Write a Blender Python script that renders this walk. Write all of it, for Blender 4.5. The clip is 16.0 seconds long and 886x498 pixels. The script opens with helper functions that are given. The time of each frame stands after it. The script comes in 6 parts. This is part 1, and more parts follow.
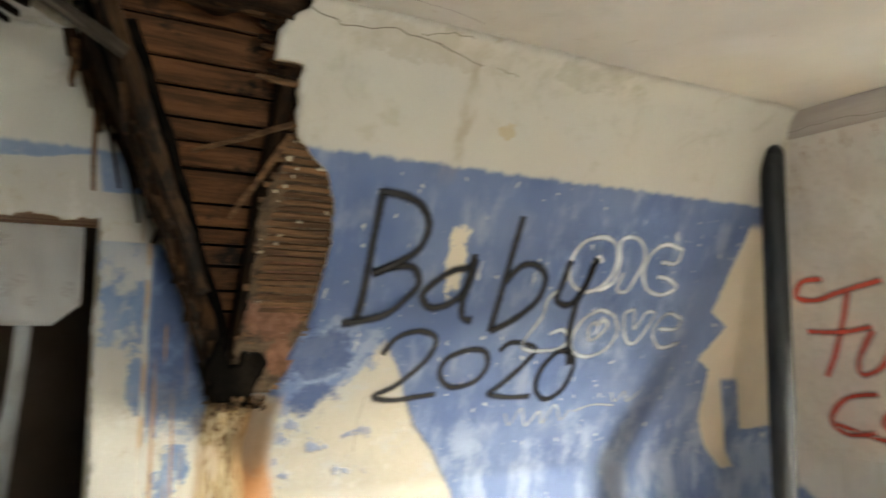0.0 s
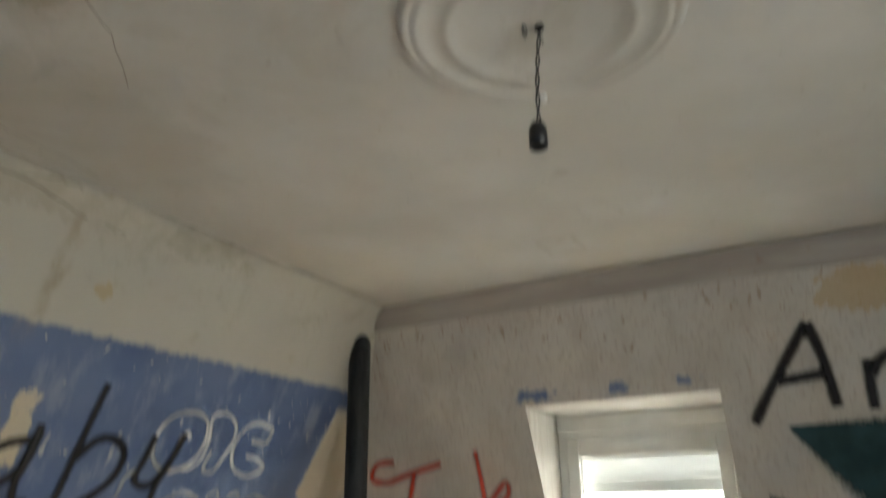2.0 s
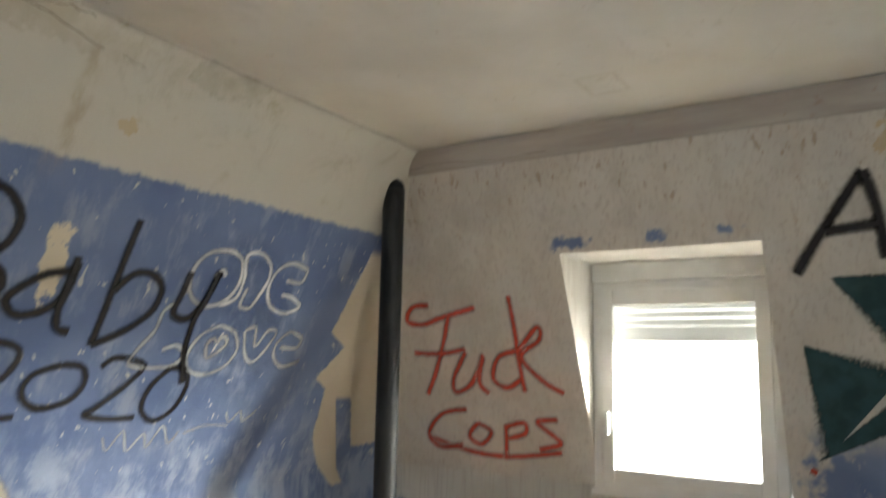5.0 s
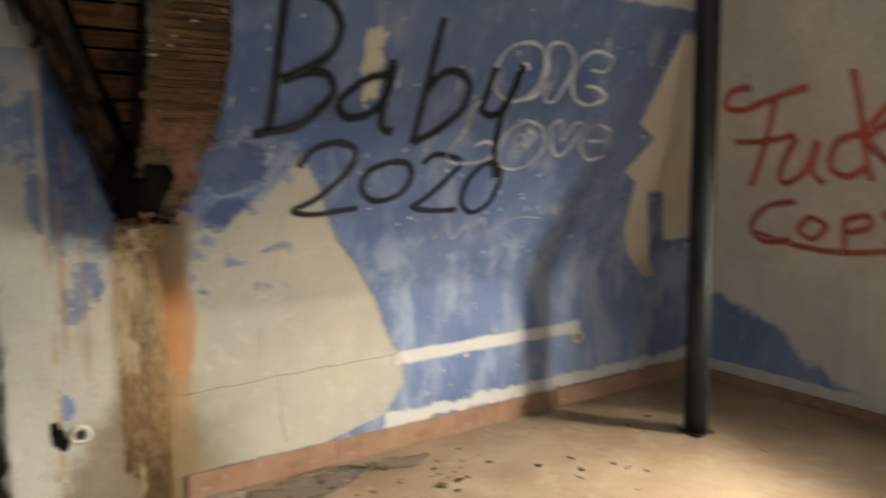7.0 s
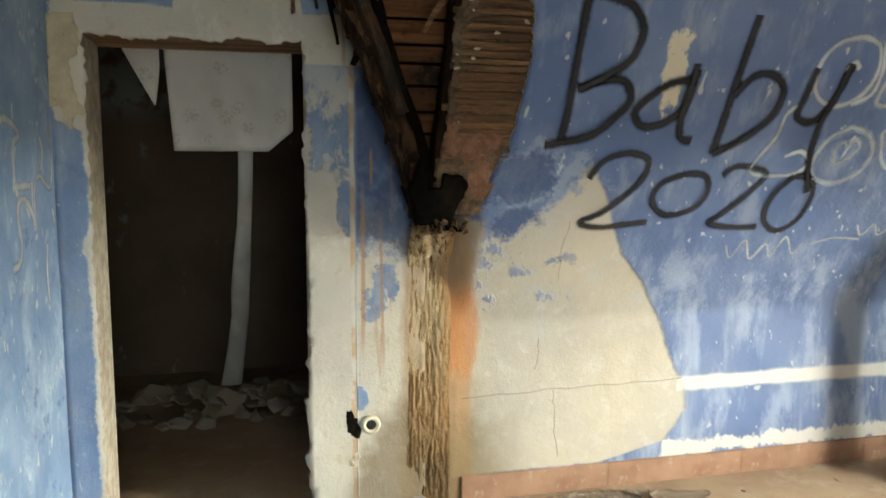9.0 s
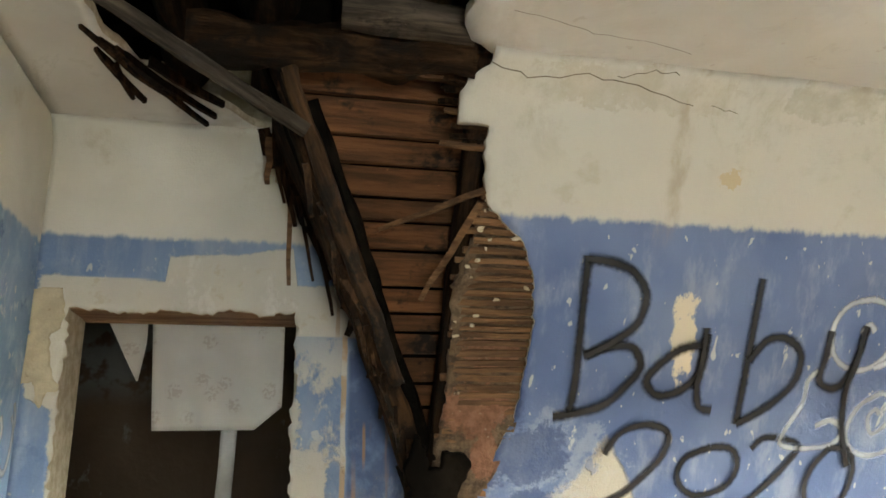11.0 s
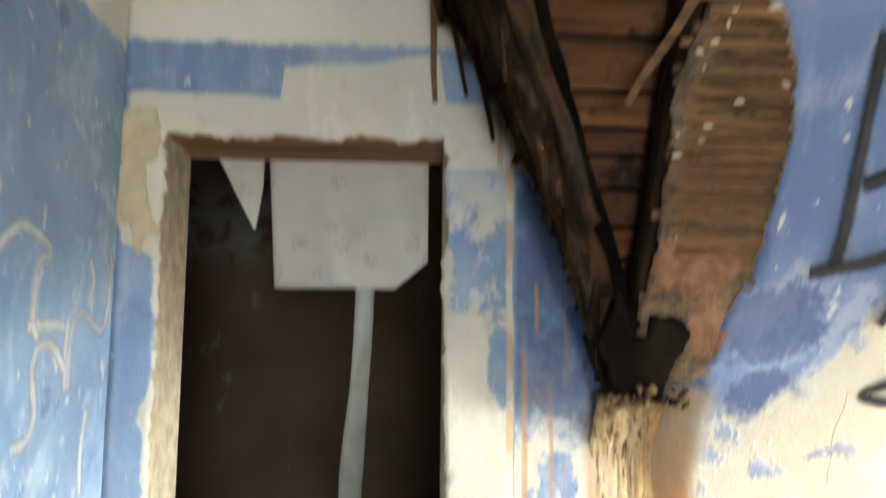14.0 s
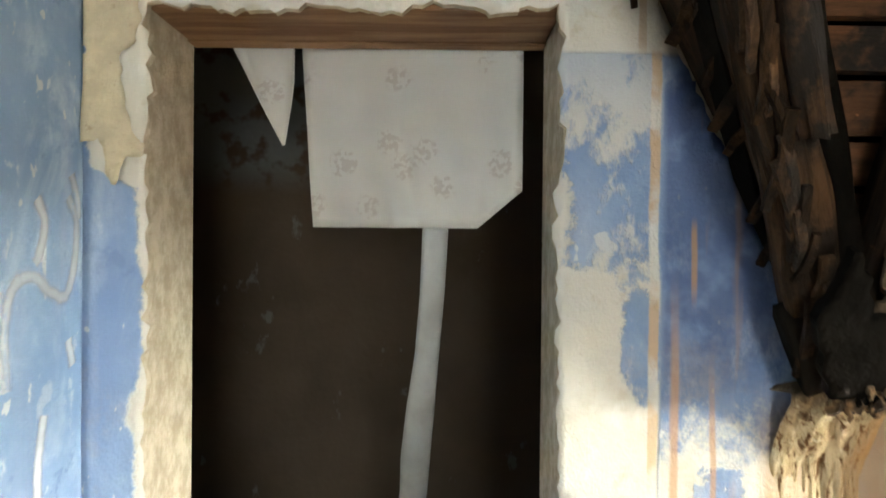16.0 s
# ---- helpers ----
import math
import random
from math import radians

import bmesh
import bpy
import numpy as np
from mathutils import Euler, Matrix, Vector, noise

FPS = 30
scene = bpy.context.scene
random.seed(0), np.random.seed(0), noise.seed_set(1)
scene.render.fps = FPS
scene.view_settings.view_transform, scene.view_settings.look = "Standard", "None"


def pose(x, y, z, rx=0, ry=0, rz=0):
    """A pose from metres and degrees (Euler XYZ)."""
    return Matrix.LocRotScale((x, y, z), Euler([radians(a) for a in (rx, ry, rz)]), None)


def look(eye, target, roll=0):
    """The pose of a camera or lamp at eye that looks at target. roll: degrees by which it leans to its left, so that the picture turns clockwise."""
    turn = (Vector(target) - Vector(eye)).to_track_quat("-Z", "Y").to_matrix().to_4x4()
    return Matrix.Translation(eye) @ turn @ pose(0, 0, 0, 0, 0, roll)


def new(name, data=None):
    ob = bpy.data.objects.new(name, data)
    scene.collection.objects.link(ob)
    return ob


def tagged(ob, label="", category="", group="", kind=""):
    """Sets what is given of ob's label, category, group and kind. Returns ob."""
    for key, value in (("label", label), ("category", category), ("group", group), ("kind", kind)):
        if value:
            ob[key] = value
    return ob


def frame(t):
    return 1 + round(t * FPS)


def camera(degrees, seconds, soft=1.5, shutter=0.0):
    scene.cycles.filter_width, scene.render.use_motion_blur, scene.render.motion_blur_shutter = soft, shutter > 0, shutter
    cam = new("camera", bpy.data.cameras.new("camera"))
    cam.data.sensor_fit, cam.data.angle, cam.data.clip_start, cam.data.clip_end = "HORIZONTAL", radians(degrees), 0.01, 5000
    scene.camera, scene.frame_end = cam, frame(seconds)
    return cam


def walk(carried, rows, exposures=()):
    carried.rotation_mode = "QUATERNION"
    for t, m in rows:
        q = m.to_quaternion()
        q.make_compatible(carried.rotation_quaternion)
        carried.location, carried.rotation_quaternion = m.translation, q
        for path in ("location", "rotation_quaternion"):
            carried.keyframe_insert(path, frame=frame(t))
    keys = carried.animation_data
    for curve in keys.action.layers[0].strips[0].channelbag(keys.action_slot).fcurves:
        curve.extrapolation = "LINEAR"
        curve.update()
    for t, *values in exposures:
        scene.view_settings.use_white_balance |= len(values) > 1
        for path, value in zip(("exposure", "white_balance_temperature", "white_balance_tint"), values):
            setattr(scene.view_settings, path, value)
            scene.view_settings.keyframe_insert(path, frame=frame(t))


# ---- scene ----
cam = camera(62.3, 16.0, soft=1.6, shutter=0.6)
ROWS = [
    (0, pose(0.560, -3.095, 1.524, 96.10, -0.51, -29.46)),
    (0.5, pose(0.532, -3.065, 1.523, 96.57, -0.34, -40.46)),
    (1, pose(0.523, -3.055, 1.530, 96.87, -0.12, -51.60)),
    (1.5, pose(0.533, -3.060, 1.505, 99.36, 0.48, -60.93)),
    (2, pose(0.520, -3.109, 1.506, 109.96, 0.46, -60.55)),
    (2.5, pose(0.502, -3.146, 1.513, 120.22, 0.28, -60.63)),
    (3, pose(0.503, -3.147, 1.520, 120.42, 0.28, -60.54)),
    (3.5, pose(0.536, -3.122, 1.520, 120.57, 0.28, -60.56)),
    (4, pose(0.573, -3.117, 1.538, 116.58, 0.29, -60.33)),
    (4.5, pose(0.622, -3.117, 1.510, 106.28, 0.57, -60.17)),
    (6.8, pose(0.696, -3.094, 1.404, 83.57, 0.82, -38.05)),
    (7, pose(0.715, -3.083, 1.420, 83.30, 0.61, -33.28)),
    (7.5, pose(0.710, -3.075, 1.445, 83.65, 0.36, -22.49)),
    (8, pose(0.695, -3.052, 1.494, 82.71, -0.04, -13.00)),
    (8.5, pose(0.679, -3.027, 1.487, 82.85, -0.05, -13.12)),
    (9, pose(0.655, -2.947, 1.456, 83.53, -0.11, -13.11)),
    (9.5, pose(0.604, -2.860, 1.449, 93.35, -0.06, -13.46)),
    (11.8, pose(0.766, -2.694, 1.430, 105.84, 0.01, -11.99)),
    (12, pose(0.770, -2.658, 1.442, 105.59, -0.10, -11.10)),
    (12.5, pose(0.673, -2.546, 1.464, 104.94, -0.12, -11.25)),
    (13, pose(0.586, -2.434, 1.442, 104.97, -0.30, -6.57)),
    (13.5, pose(0.597, -2.251, 1.387, 105.21, -0.37, -4.09)),
    (14, pose(0.645, -2.049, 1.387, 96.31, -0.48, -3.79)),
    (14.5, pose(0.632, -1.859, 1.383, 88.76, -0.85, -2.27)),
    (15, pose(0.556, -1.659, 1.409, 88.70, -0.74, -1.65)),
    (15.5, pose(0.530, -1.508, 1.437, 88.62, -0.69, -1.39)),
    (16, pose(0.560, -1.395, 1.480, 89.58, -0.50, -0.20)),
]
walk(cam, ROWS, [(0, 0.9, 6900, 3), (0.5, 0.98, 6900, 3), (1.0, 0.5, 6800, 2), (1.5, -0.1, 6700, 0), (2.0, 0.0, 6600, 2), (2.5, 0.42, 6150, 5), (4.0, 0.42, 6150, 5), (4.5, 0.4, 6400, 4),
                 (6.8, -0.3, 7300, 8), (7.5, 0.05, 6900, 3), (8.0, 0.2, 6700, 1), (9.0, 0.3, 6700, 1), (9.6, 0.42, 7350, 2), (12.0, 1.55, 6650, 2), (13.5, 1.78, 6600, 2), (14.5, 1.32, 6400, 1), (16, 1.70, 6600, 2)])

# ---- world, daylight through the one window ----
world = bpy.data.worlds.new("world")
scene.world = world
world.use_nodes = True
wn = world.node_tree
sky = wn.nodes.new("ShaderNodeTexSky")
sky.sky_type, sky.sun_disc = "NISHITA", False
sky.sun_elevation, sky.sun_rotation = radians(48), radians(150)
wn.links.new(sky.outputs[0], wn.nodes["Background"].inputs[0])
wn.nodes["Background"].inputs[1].default_value = 0.15

WIN_Y0, WIN_Y1, WIN_Z0, WIN_Z1 = -2.545, -1.56, 0.80, 2.04
lamp = bpy.data.lights.new("window_daylight", "AREA")
lamp.shape, lamp.size, lamp.size_y = "RECTANGLE", 4.4, 2.8
lamp.energy, lamp.color = 11500, (1.0, 0.975, 0.92)
sky_lamp = new("window_daylight", lamp)
sky_lamp.matrix_world = look((7.3, -4.2, 2.9), (4.4, -1.9, 1.2))
lamp = bpy.data.lights.new("south_daylight", "AREA")
lamp.shape, lamp.size, lamp.size_y = "RECTANGLE", 1.0, 1.1
lamp.energy, lamp.color = 42, (1.0, 0.985, 0.95)
south_lamp = new("south_daylight", lamp)
south_lamp.matrix_world = look((1.1, -5.12, 1.45), (1.0, -3.0, 1.25))

# ---- node sums: sockets that add, multiply and compare ----


class Sock:
    def __init__(self, tree, out):
        self.tree, self.out = tree, out

    def op(self, kind, *others):
        n = self.tree.nodes.new("ShaderNodeMath")
        n.operation = kind
        for i, v in enumerate((self, *others)):
            if isinstance(v, Sock):
                self.tree.links.new(v.out, n.inputs[i])
            else:
                n.inputs[i].default_value = v
        return Sock(self.tree, n.outputs[0])

    def __add__(self, o): return self.op("ADD", o)
    def __radd__(self, o): return self.op("ADD", o)
    def __sub__(self, o): return self.op("SUBTRACT", o)
    def __rsub__(self, o): return (self * -1.0) + o
    def __mul__(self, o): return self.op("MULTIPLY", o)
    def __rmul__(self, o): return self.op("MULTIPLY", o)
    def __truediv__(self, o): return self.op("DIVIDE", o)
    def least(self, o): return self.op("MINIMUM", o)
    def most(self, o): return self.op("MAXIMUM", o)
    def size(self): return self.op("ABSOLUTE")

    def line(self, pts):
        """A bent line: pts are (own value, result) in rising order, straight between."""
        total = None
        for (a, u), (b, v) in zip(pts, pts[1:]):
            n = self.tree.nodes.new("ShaderNodeMapRange")
            self.tree.links.new(self.out, n.inputs["Value"])
            for key, w in zip(("From Min", "From Max", "To Min", "To Max"), (a, b, 0.0, v - u)):
                n.inputs[key].default_value = w
            one = Sock(self.tree, n.outputs[0])
            total = one if total is None else total + one
        return total + pts[0][1]

    def step(self, lo, hi):
        """0 below lo, 1 above hi, smooth between (lo may exceed hi)."""
        n = self.tree.nodes.new("ShaderNodeMapRange")
        n.interpolation_type = "SMOOTHSTEP"
        a, b, c, d = (lo, hi, 0.0, 1.0) if lo < hi else (hi, lo, 1.0, 0.0)
        self.tree.links.new(self.out, n.inputs["Value"])
        for key, v in zip(("From Min", "From Max", "To Min", "To Max"), (a, b, c, d)):
            n.inputs[key].default_value = v
        return Sock(self.tree, n.outputs[0])


class Mat:
    """A node material under construction, in the object's own metres."""

    def __init__(self, name, rough=0.85, metal=0.0, spec=0.3):
        self.m = bpy.data.materials.new(name)
        self.m.use_nodes = True
        self.t = self.m.node_tree
        self.b = self.t.nodes["Principled BSDF"]
        self.b.inputs["Roughness"].default_value = rough
        self.b.inputs["Metallic"].default_value = metal
        self.b.inputs["Specular IOR Level"].default_value = spec
        c = self.t.nodes.new("ShaderNodeTexCoord")
        self.co = c.outputs["Object"]
        s = self.t.nodes.new("ShaderNodeSeparateXYZ")
        self.t.links.new(self.co, s.inputs[0])
        self.x, self.y, self.z = (Sock(self.t, o) for o in s.outputs)
        self.uv = c.outputs["UV"]

    def noise(self, scale, detail=4.0, rough=0.55, stretch=(1, 1, 1), off=0.0, twist=0.0):
        mp = self.t.nodes.new("ShaderNodeMapping")
        mp.inputs["Scale"].default_value = stretch
        mp.inputs["Location"].default_value = (off, off * 0.7, off * 1.3)
        self.t.links.new(self.co, mp.inputs[0])
        n = self.t.nodes.new("ShaderNodeTexNoise")
        n.inputs["Scale"].default_value, n.inputs["Detail"].default_value = scale, detail
        n.inputs["Roughness"].default_value, n.inputs["Distortion"].default_value = rough, twist
        self.t.links.new(mp.outputs[0], n.inputs["Vector"])
        return Sock(self.t, n.outputs["Fac"])

    def cells(self, scale, stretch=(1, 1, 1), feature="F1", off=0.0):
        mp = self.t.nodes.new("ShaderNodeMapping")
        mp.inputs["Scale"].default_value = stretch
        mp.inputs["Location"].default_value = (off, off, off)
        self.t.links.new(self.co, mp.inputs[0])
        n = self.t.nodes.new("ShaderNodeTexVoronoi")
        n.feature = feature
        n.inputs["Scale"].default_value = scale
        self.t.links.new(mp.outputs[0], n.inputs["Vector"])
        return Sock(self.t, n.outputs["Distance"])

    def rand(self):
        return Sock(self.t, self.t.nodes.new("ShaderNodeObjectInfo").outputs["Random"])

    def mix(self, fac, a, b):
        """Colours a to b by fac; a, b: triples or sockets."""
        n = self.t.nodes.new("ShaderNodeMix")
        n.data_type = "RGBA"
        if isinstance(fac, Sock):
            self.t.links.new(fac.out, n.inputs[0])
        else:
            n.inputs[0].default_value = fac
        for key, v in ((6, a), (7, b)):
            if isinstance(v, tuple):
                n.inputs[key].default_value = (*v, 1)
            else:
                self.t.links.new(v, n.inputs[key])
        return n.outputs[2]

    def done(self, colour, height=None, bump=0.4, dist=0.004, rough=None, alpha=None):
        if isinstance(colour, tuple):
            self.b.inputs["Base Color"].default_value = (*colour, 1)
        else:
            self.t.links.new(colour, self.b.inputs["Base Color"])
        if height is not None:
            n = self.t.nodes.new("ShaderNodeBump")
            n.inputs["Strength"].default_value, n.inputs["Distance"].default_value = bump, dist
            self.t.links.new(height.out, n.inputs["Height"])
            self.t.links.new(n.outputs[0], self.b.inputs["Normal"])
        if rough is not None:
            self.t.links.new(rough.out, self.b.inputs["Roughness"])
        if alpha is not None:
            self.t.links.new(alpha.out, self.b.inputs["Alpha"])
        return self.m


CREAM = (0.50, 0.46, 0.38)
LIME = (0.62, 0.60, 0.54)
BLUE = (0.125, 0.180, 0.325)
DEEP = (0.050, 0.075, 0.165)


def blob(m, x, z, rx, rz, wob, amount=0.5):
    """1 inside an uneven oval round (x, z) of the wall, 0 outside."""
    d = ((m.x - x) / rx).op("POWER", 2.0) + ((m.z - z) / rz).op("POWER", 2.0)
    return (d + (wob - 0.5) * amount * 4 + (m.noise(45.0, 5, 0.75, off=x * 7 + z) - 0.5) * 1.6).step(1.25, 0.80)


def box_mask(m, x0, x1, z0, z1, wob, amount=0.1, soft=0.015):
    dx = ((m.x - (x0 + x1) / 2).size() - (x1 - x0) / 2)
    dz = ((m.z - (z0 + z1) / 2).size() - (z1 - z0) / 2)
    return (dx.most(dz) + (wob - 0.5) * amount).step(soft, -soft)


def wall_paint(name, extra=None, border=2.17, soft_white=LIME, base=BLUE, faded=(0.20, 0.255, 0.40), worn=0.0):
    """Worn blue distemper up to the border, whitish lime above, with scuffs, drips and bare plaster."""
    m = Mat(name, rough=0.82, spec=0.25)
    wob = m.noise(7.0, 5, 0.6)
    fine = m.noise(38.0, 5, 0.65, off=3)
    streak = m.noise(9.0, 4, 0.6, stretch=(1, 1, 0.13), off=7)
    cloud = m.noise(2.1, 3, 0.5, off=11)
    blue = m.mix(cloud.step(0.35, 0.68), base, faded)
    blue = m.mix(streak.step(0.50, 0.72) * 0.55, blue, (0.30, 0.345, 0.44))
    if worn:
        rub = m.noise(4.6, 6, 0.72, stretch=(1, 1, 0.7), off=43, twist=0.5).step(0.47, 0.66)
        blue = m.mix(rub * worn, blue, (0.40, 0.49, 0.565))
        blue = m.mix(m.noise(8.5, 5, 0.7, off=47).step(0.60, 0.68) * worn, blue, (0.085, 0.13, 0.25))
        blotch = m.noise(10.0, 5, 0.68, stretch=(1, 1, 0.7), off=49, twist=0.3).step(0.60, 0.66)
        blue = m.mix(blotch * min(1.0, worn * 1.2), blue, (0.46, 0.50, 0.52))
        blue = m.mix(m.noise(2.6, 5, 0.65, off=48).step(0.42, 0.62) * worn * 0.8, blue, (0.13, 0.20, 0.34))
    chips = (m.noise(15.0, 3, 0.5, stretch=(1, 1, 0.45), off=19, twist=0.6)).step(0.685, 0.72)
    chips = chips.most((m.noise(31.0, 2, 0.5, stretch=(1, 1, 0.6), off=23)).step(0.70, 0.73))
    blue = m.mix(chips * 0.75, blue, (0.50, 0.50, 0.47))
    white = m.mix(cloud.step(0.3, 0.7), soft_white, (0.50, 0.485, 0.425))
    white = m.mix((m.noise(5.0, 5, 0.65, off=31)).step(0.60, 0.72) * 0.5, white, (0.40, 0.36, 0.27))
    top = (m.z - border + (m.noise(26, 3, 0.6, stretch=(1, 1, 0.3), off=37) - 0.5) * 0.05).step(-0.012, 0.012)
    col = m.mix(top, blue, white)
    height = fine * 0.5 + m.noise(150.0, 3, 0.6, off=41) * 0.3 + wob * 0.6
    bare = None
    if extra:
        col, bare = extra(m, col, wob, fine, streak, cloud)
    if bare is not None:
        height = height - bare * 0.9
    return m.done(col, height, 0.75, 0.007)


def slope_extra(m, col, wob, fine, streak, cloud):
    rag = (m.noise(11.0, 6, 0.72, off=51) - 0.5) + (m.noise(48.0, 5, 0.75, off=52) - 0.5) * 0.5
    # dark blue clouds of damp beside the hole
    dab = m.noise(9.0, 5, 0.7, off=57, twist=0.5)
    dark = blob(m, 1.58, 1.41, 0.17, 0.10, dab, 1.0).most(blob(m, 1.62, 1.22, 0.11, 0.075, dab, 0.9)).most(blob(m, 1.50, 1.56, 0.06, 0.12, dab, 1.0) * 0.6)
    haze = blob(m, 1.60, 1.36, 0.30, 0.22, wob, 0.8) * m.noise(8.0, 5, 0.7, off=59).step(0.46, 0.62)
    # plaster bared over the lower west end
    side = m.z.line([(0.12, 2.10), (0.19, 2.40), (0.33, 2.51), (0.42, 2.50), (0.59, 2.416), (0.78, 2.35), (0.955, 2.225), (1.09, 2.095), (1.20, 2.03), (1.30, 1.99), (1.39, 1.93), (1.50, 1.86)])
    crown = m.x.line([(1.40, 1.26), (1.50, 1.20), (1.58, 1.15), (1.66, 1.24), (1.74, 1.30), (1.82, 1.40), (1.88, 1.48), (2.05, 1.50)])
    patch = (side - m.x + rag * 0.045).step(-0.012, 0.014) * (crown - m.z + rag * 0.16).step(-0.02, 0.03) * (m.z - 0.115 + rag * 0.03).step(-0.006, 0.006)
    specks = m.noise(7.5, 5, 0.65, off=53).step(0.545, 0.61) * (m.z - 0.74).step(0.0, 0.14) * m.x.step(1.98, 1.80) * m.x.step(1.44, 1.50)
    bare = patch * (1.0 - specks * 0.85)
    cream = m.mix(cloud.step(0.35, 0.7), (0.455, 0.415, 0.335), (0.40, 0.375, 0.325))
    cream = m.mix(m.noise(4.2, 6, 0.75, off=113, twist=0.7).step(0.46, 0.66) * 0.35, cream, (0.40, 0.36, 0.29))
    cream = m.mix(m.noise(11.0, 5, 0.7, off=117).step(0.54, 0.66) * 0.45, cream, (0.50, 0.485, 0.45))
    cream = m.mix(m.noise(5.0, 5, 0.7, off=119).step(0.52, 0.66) * m.z.step(0.5, 0.9) * 0.45, cream, (0.40, 0.43, 0.47))
    cream = m.mix(streak.step(0.55, 0.75) * 0.35, cream, (0.42, 0.36, 0.26))
    fade = m.noise(6.5, 5, 0.7, stretch=(1, 1, 0.35), off=111).step(0.44, 0.62) * m.z.step(1.28, 0.95)
    col = m.mix(fade * 0.55, col, (0.36, 0.42, 0.53))
    col = m.mix(haze * 0.5, col, (0.33, 0.38, 0.46))
    col = m.mix(dark * 0.75, col, DEEP)
    col = m.mix(bare, col, cream)
    col = m.mix(dark * patch * dab.step(0.45, 0.58) * 0.7, col, (0.10, 0.14, 0.25))
    band = box_mask(m, 2.46, 3.70, 0.425, 0.490, wob, 0.03, 0.010).most(box_mask(m, 2.40, 4.8, 0.112, 0.182, m.noise(13, 6, 0.75, stretch=(1, 1, 0.6), off=55), 0.16, 0.008))
    col = m.mix(band * 0.9, col, (0.60, 0.585, 0.53))
    # cream peel in the far corner, with two hanging fingers
    ragged = (m.noise(15.0, 5, 0.7, stretch=(1, 1, 0.4), off=61) - 0.5) + (m.noise(50.0, 4, 0.7, off=62) - 0.5) * 0.5
    left = m.z.line([(0.68, 4.27), (0.85, 4.08), (1.0, 3.96), (1.30, 3.90), (1.36, 3.79), (1.45, 3.86), (1.54, 3.94), (1.62, 3.78), (1.75, 3.815), (2.06, 3.87)])
    gap = (m.x - 4.14 - (m.z - 1.06) * -0.58).step(-0.008, 0.008) * (m.x - 4.17 - (m.z - 1.24) * -0.60 + ragged * 0.04).step(0.008, -0.008) * m.z.step(1.26, 1.22)
    gap = gap.most((m.x - 4.18 - (m.z - 1.0) * -0.58).step(0.0, 0.02) * (m.z - 0.93 + ragged * 0.10).step(0.01, -0.01))
    peel = (m.x - left + ragged * 0.06).step(-0.008, 0.008) * (m.z - 0.70 + ragged * 0.06).step(-0.01, 0.01) * m.z.step(2.10, 2.04) * (1.0 - gap)
    col = m.mix(peel, col, m.mix(cloud.step(0.3, 0.7), (0.56, 0.50, 0.40), (0.49, 0.43, 0.33)))
    b1 = blob(m, 2.13, 1.80, 0.050, 0.15, m.noise(16, 4, 0.6, stretch=(1, 1, 0.4), off=67), 0.9)
    col = m.mix(b1, col, (0.58, 0.52, 0.40))
    # drip stain from the ceiling, torn crack edge and patches of damp
    drip = ((m.x - 2.03 - (m.z - 2.3) * 0.10 + (wob - 0.5) * 0.12).size()).step(0.060, 0.012) * m.z.step(2.06, 2.2)
    col = m.mix(drip * streak.step(0.40, 0.62) * 0.5, col, (0.30, 0.22, 0.12))
    stain = blob(m, 1.80, 2.565, 0.42, 0.055, m.noise(9, 6, 0.75, off=125), 1.6)
    col = m.mix(stain * m.noise(6, 5, 0.7, off=126).step(0.35, 0.65) * 0.32, col, (0.30, 0.245, 0.16))
    damp = blob(m, 2.60, 2.58, 0.20, 0.055, m.noise(8, 5, 0.7, off=127), 0.9)
    col = m.mix(damp * m.noise(7, 5, 0.7, off=128).step(0.3, 0.65) * 0.45, col, (0.25, 0.225, 0.165))
    smut = m.noise(3.4, 6, 0.75, off=129, twist=0.4).step(0.50, 0.70) * m.z.step(2.2, 2.5)
    col = m.mix(smut * 0.6, col, (0.36, 0.325, 0.25))
    col = m.mix(blob(m, 2.235, 2.325, 0.045, 0.030, m.noise(30, 5, 0.75, off=69), 1.6) * 0.7, col, (0.45, 0.35, 0.19))
    # brown run-off and rust beside the rotten stud
    run = box_mask(m, 1.2, 1.455, 0.0, 1.22, streak, 0.16, 0.04)
    col = m.mix(run * 0.75, col, m.mix(streak.step(0.4, 0.6), (0.40, 0.27, 0.145), (0.30, 0.18, 0.09)))
    edge = m.z.line([(0.18, 0.045), (0.50, 0.035), (0.62, 0.06), (0.78, 0.080), (0.92, 0.045), (1.2, 0.02)])
    rust = ((m.x - 1.425 + (streak - 0.5) * 0.10).size() - edge).step(0.022, -0.022) * m.z.step(1.22, 0.85)
    col = m.mix(rust * (0.30 + 0.38 * blob(m, 1.43, 0.75, 0.12, 0.20, m.noise(20, 5, 0.7, stretch=(1, 1, 0.25), off=65), 0.9)), col, (0.44, 0.17, 0.045))
    moss = (m.z + (wob - 0.5) * 0.5 + (m.x - 1.3) * 0.55).step(0.72, 0.26) * m.x.step(1.85, 1.45)
    col = m.mix(moss * 0.8, col, (0.145, 0.105, 0.052))
    return col, bare.most(peel)


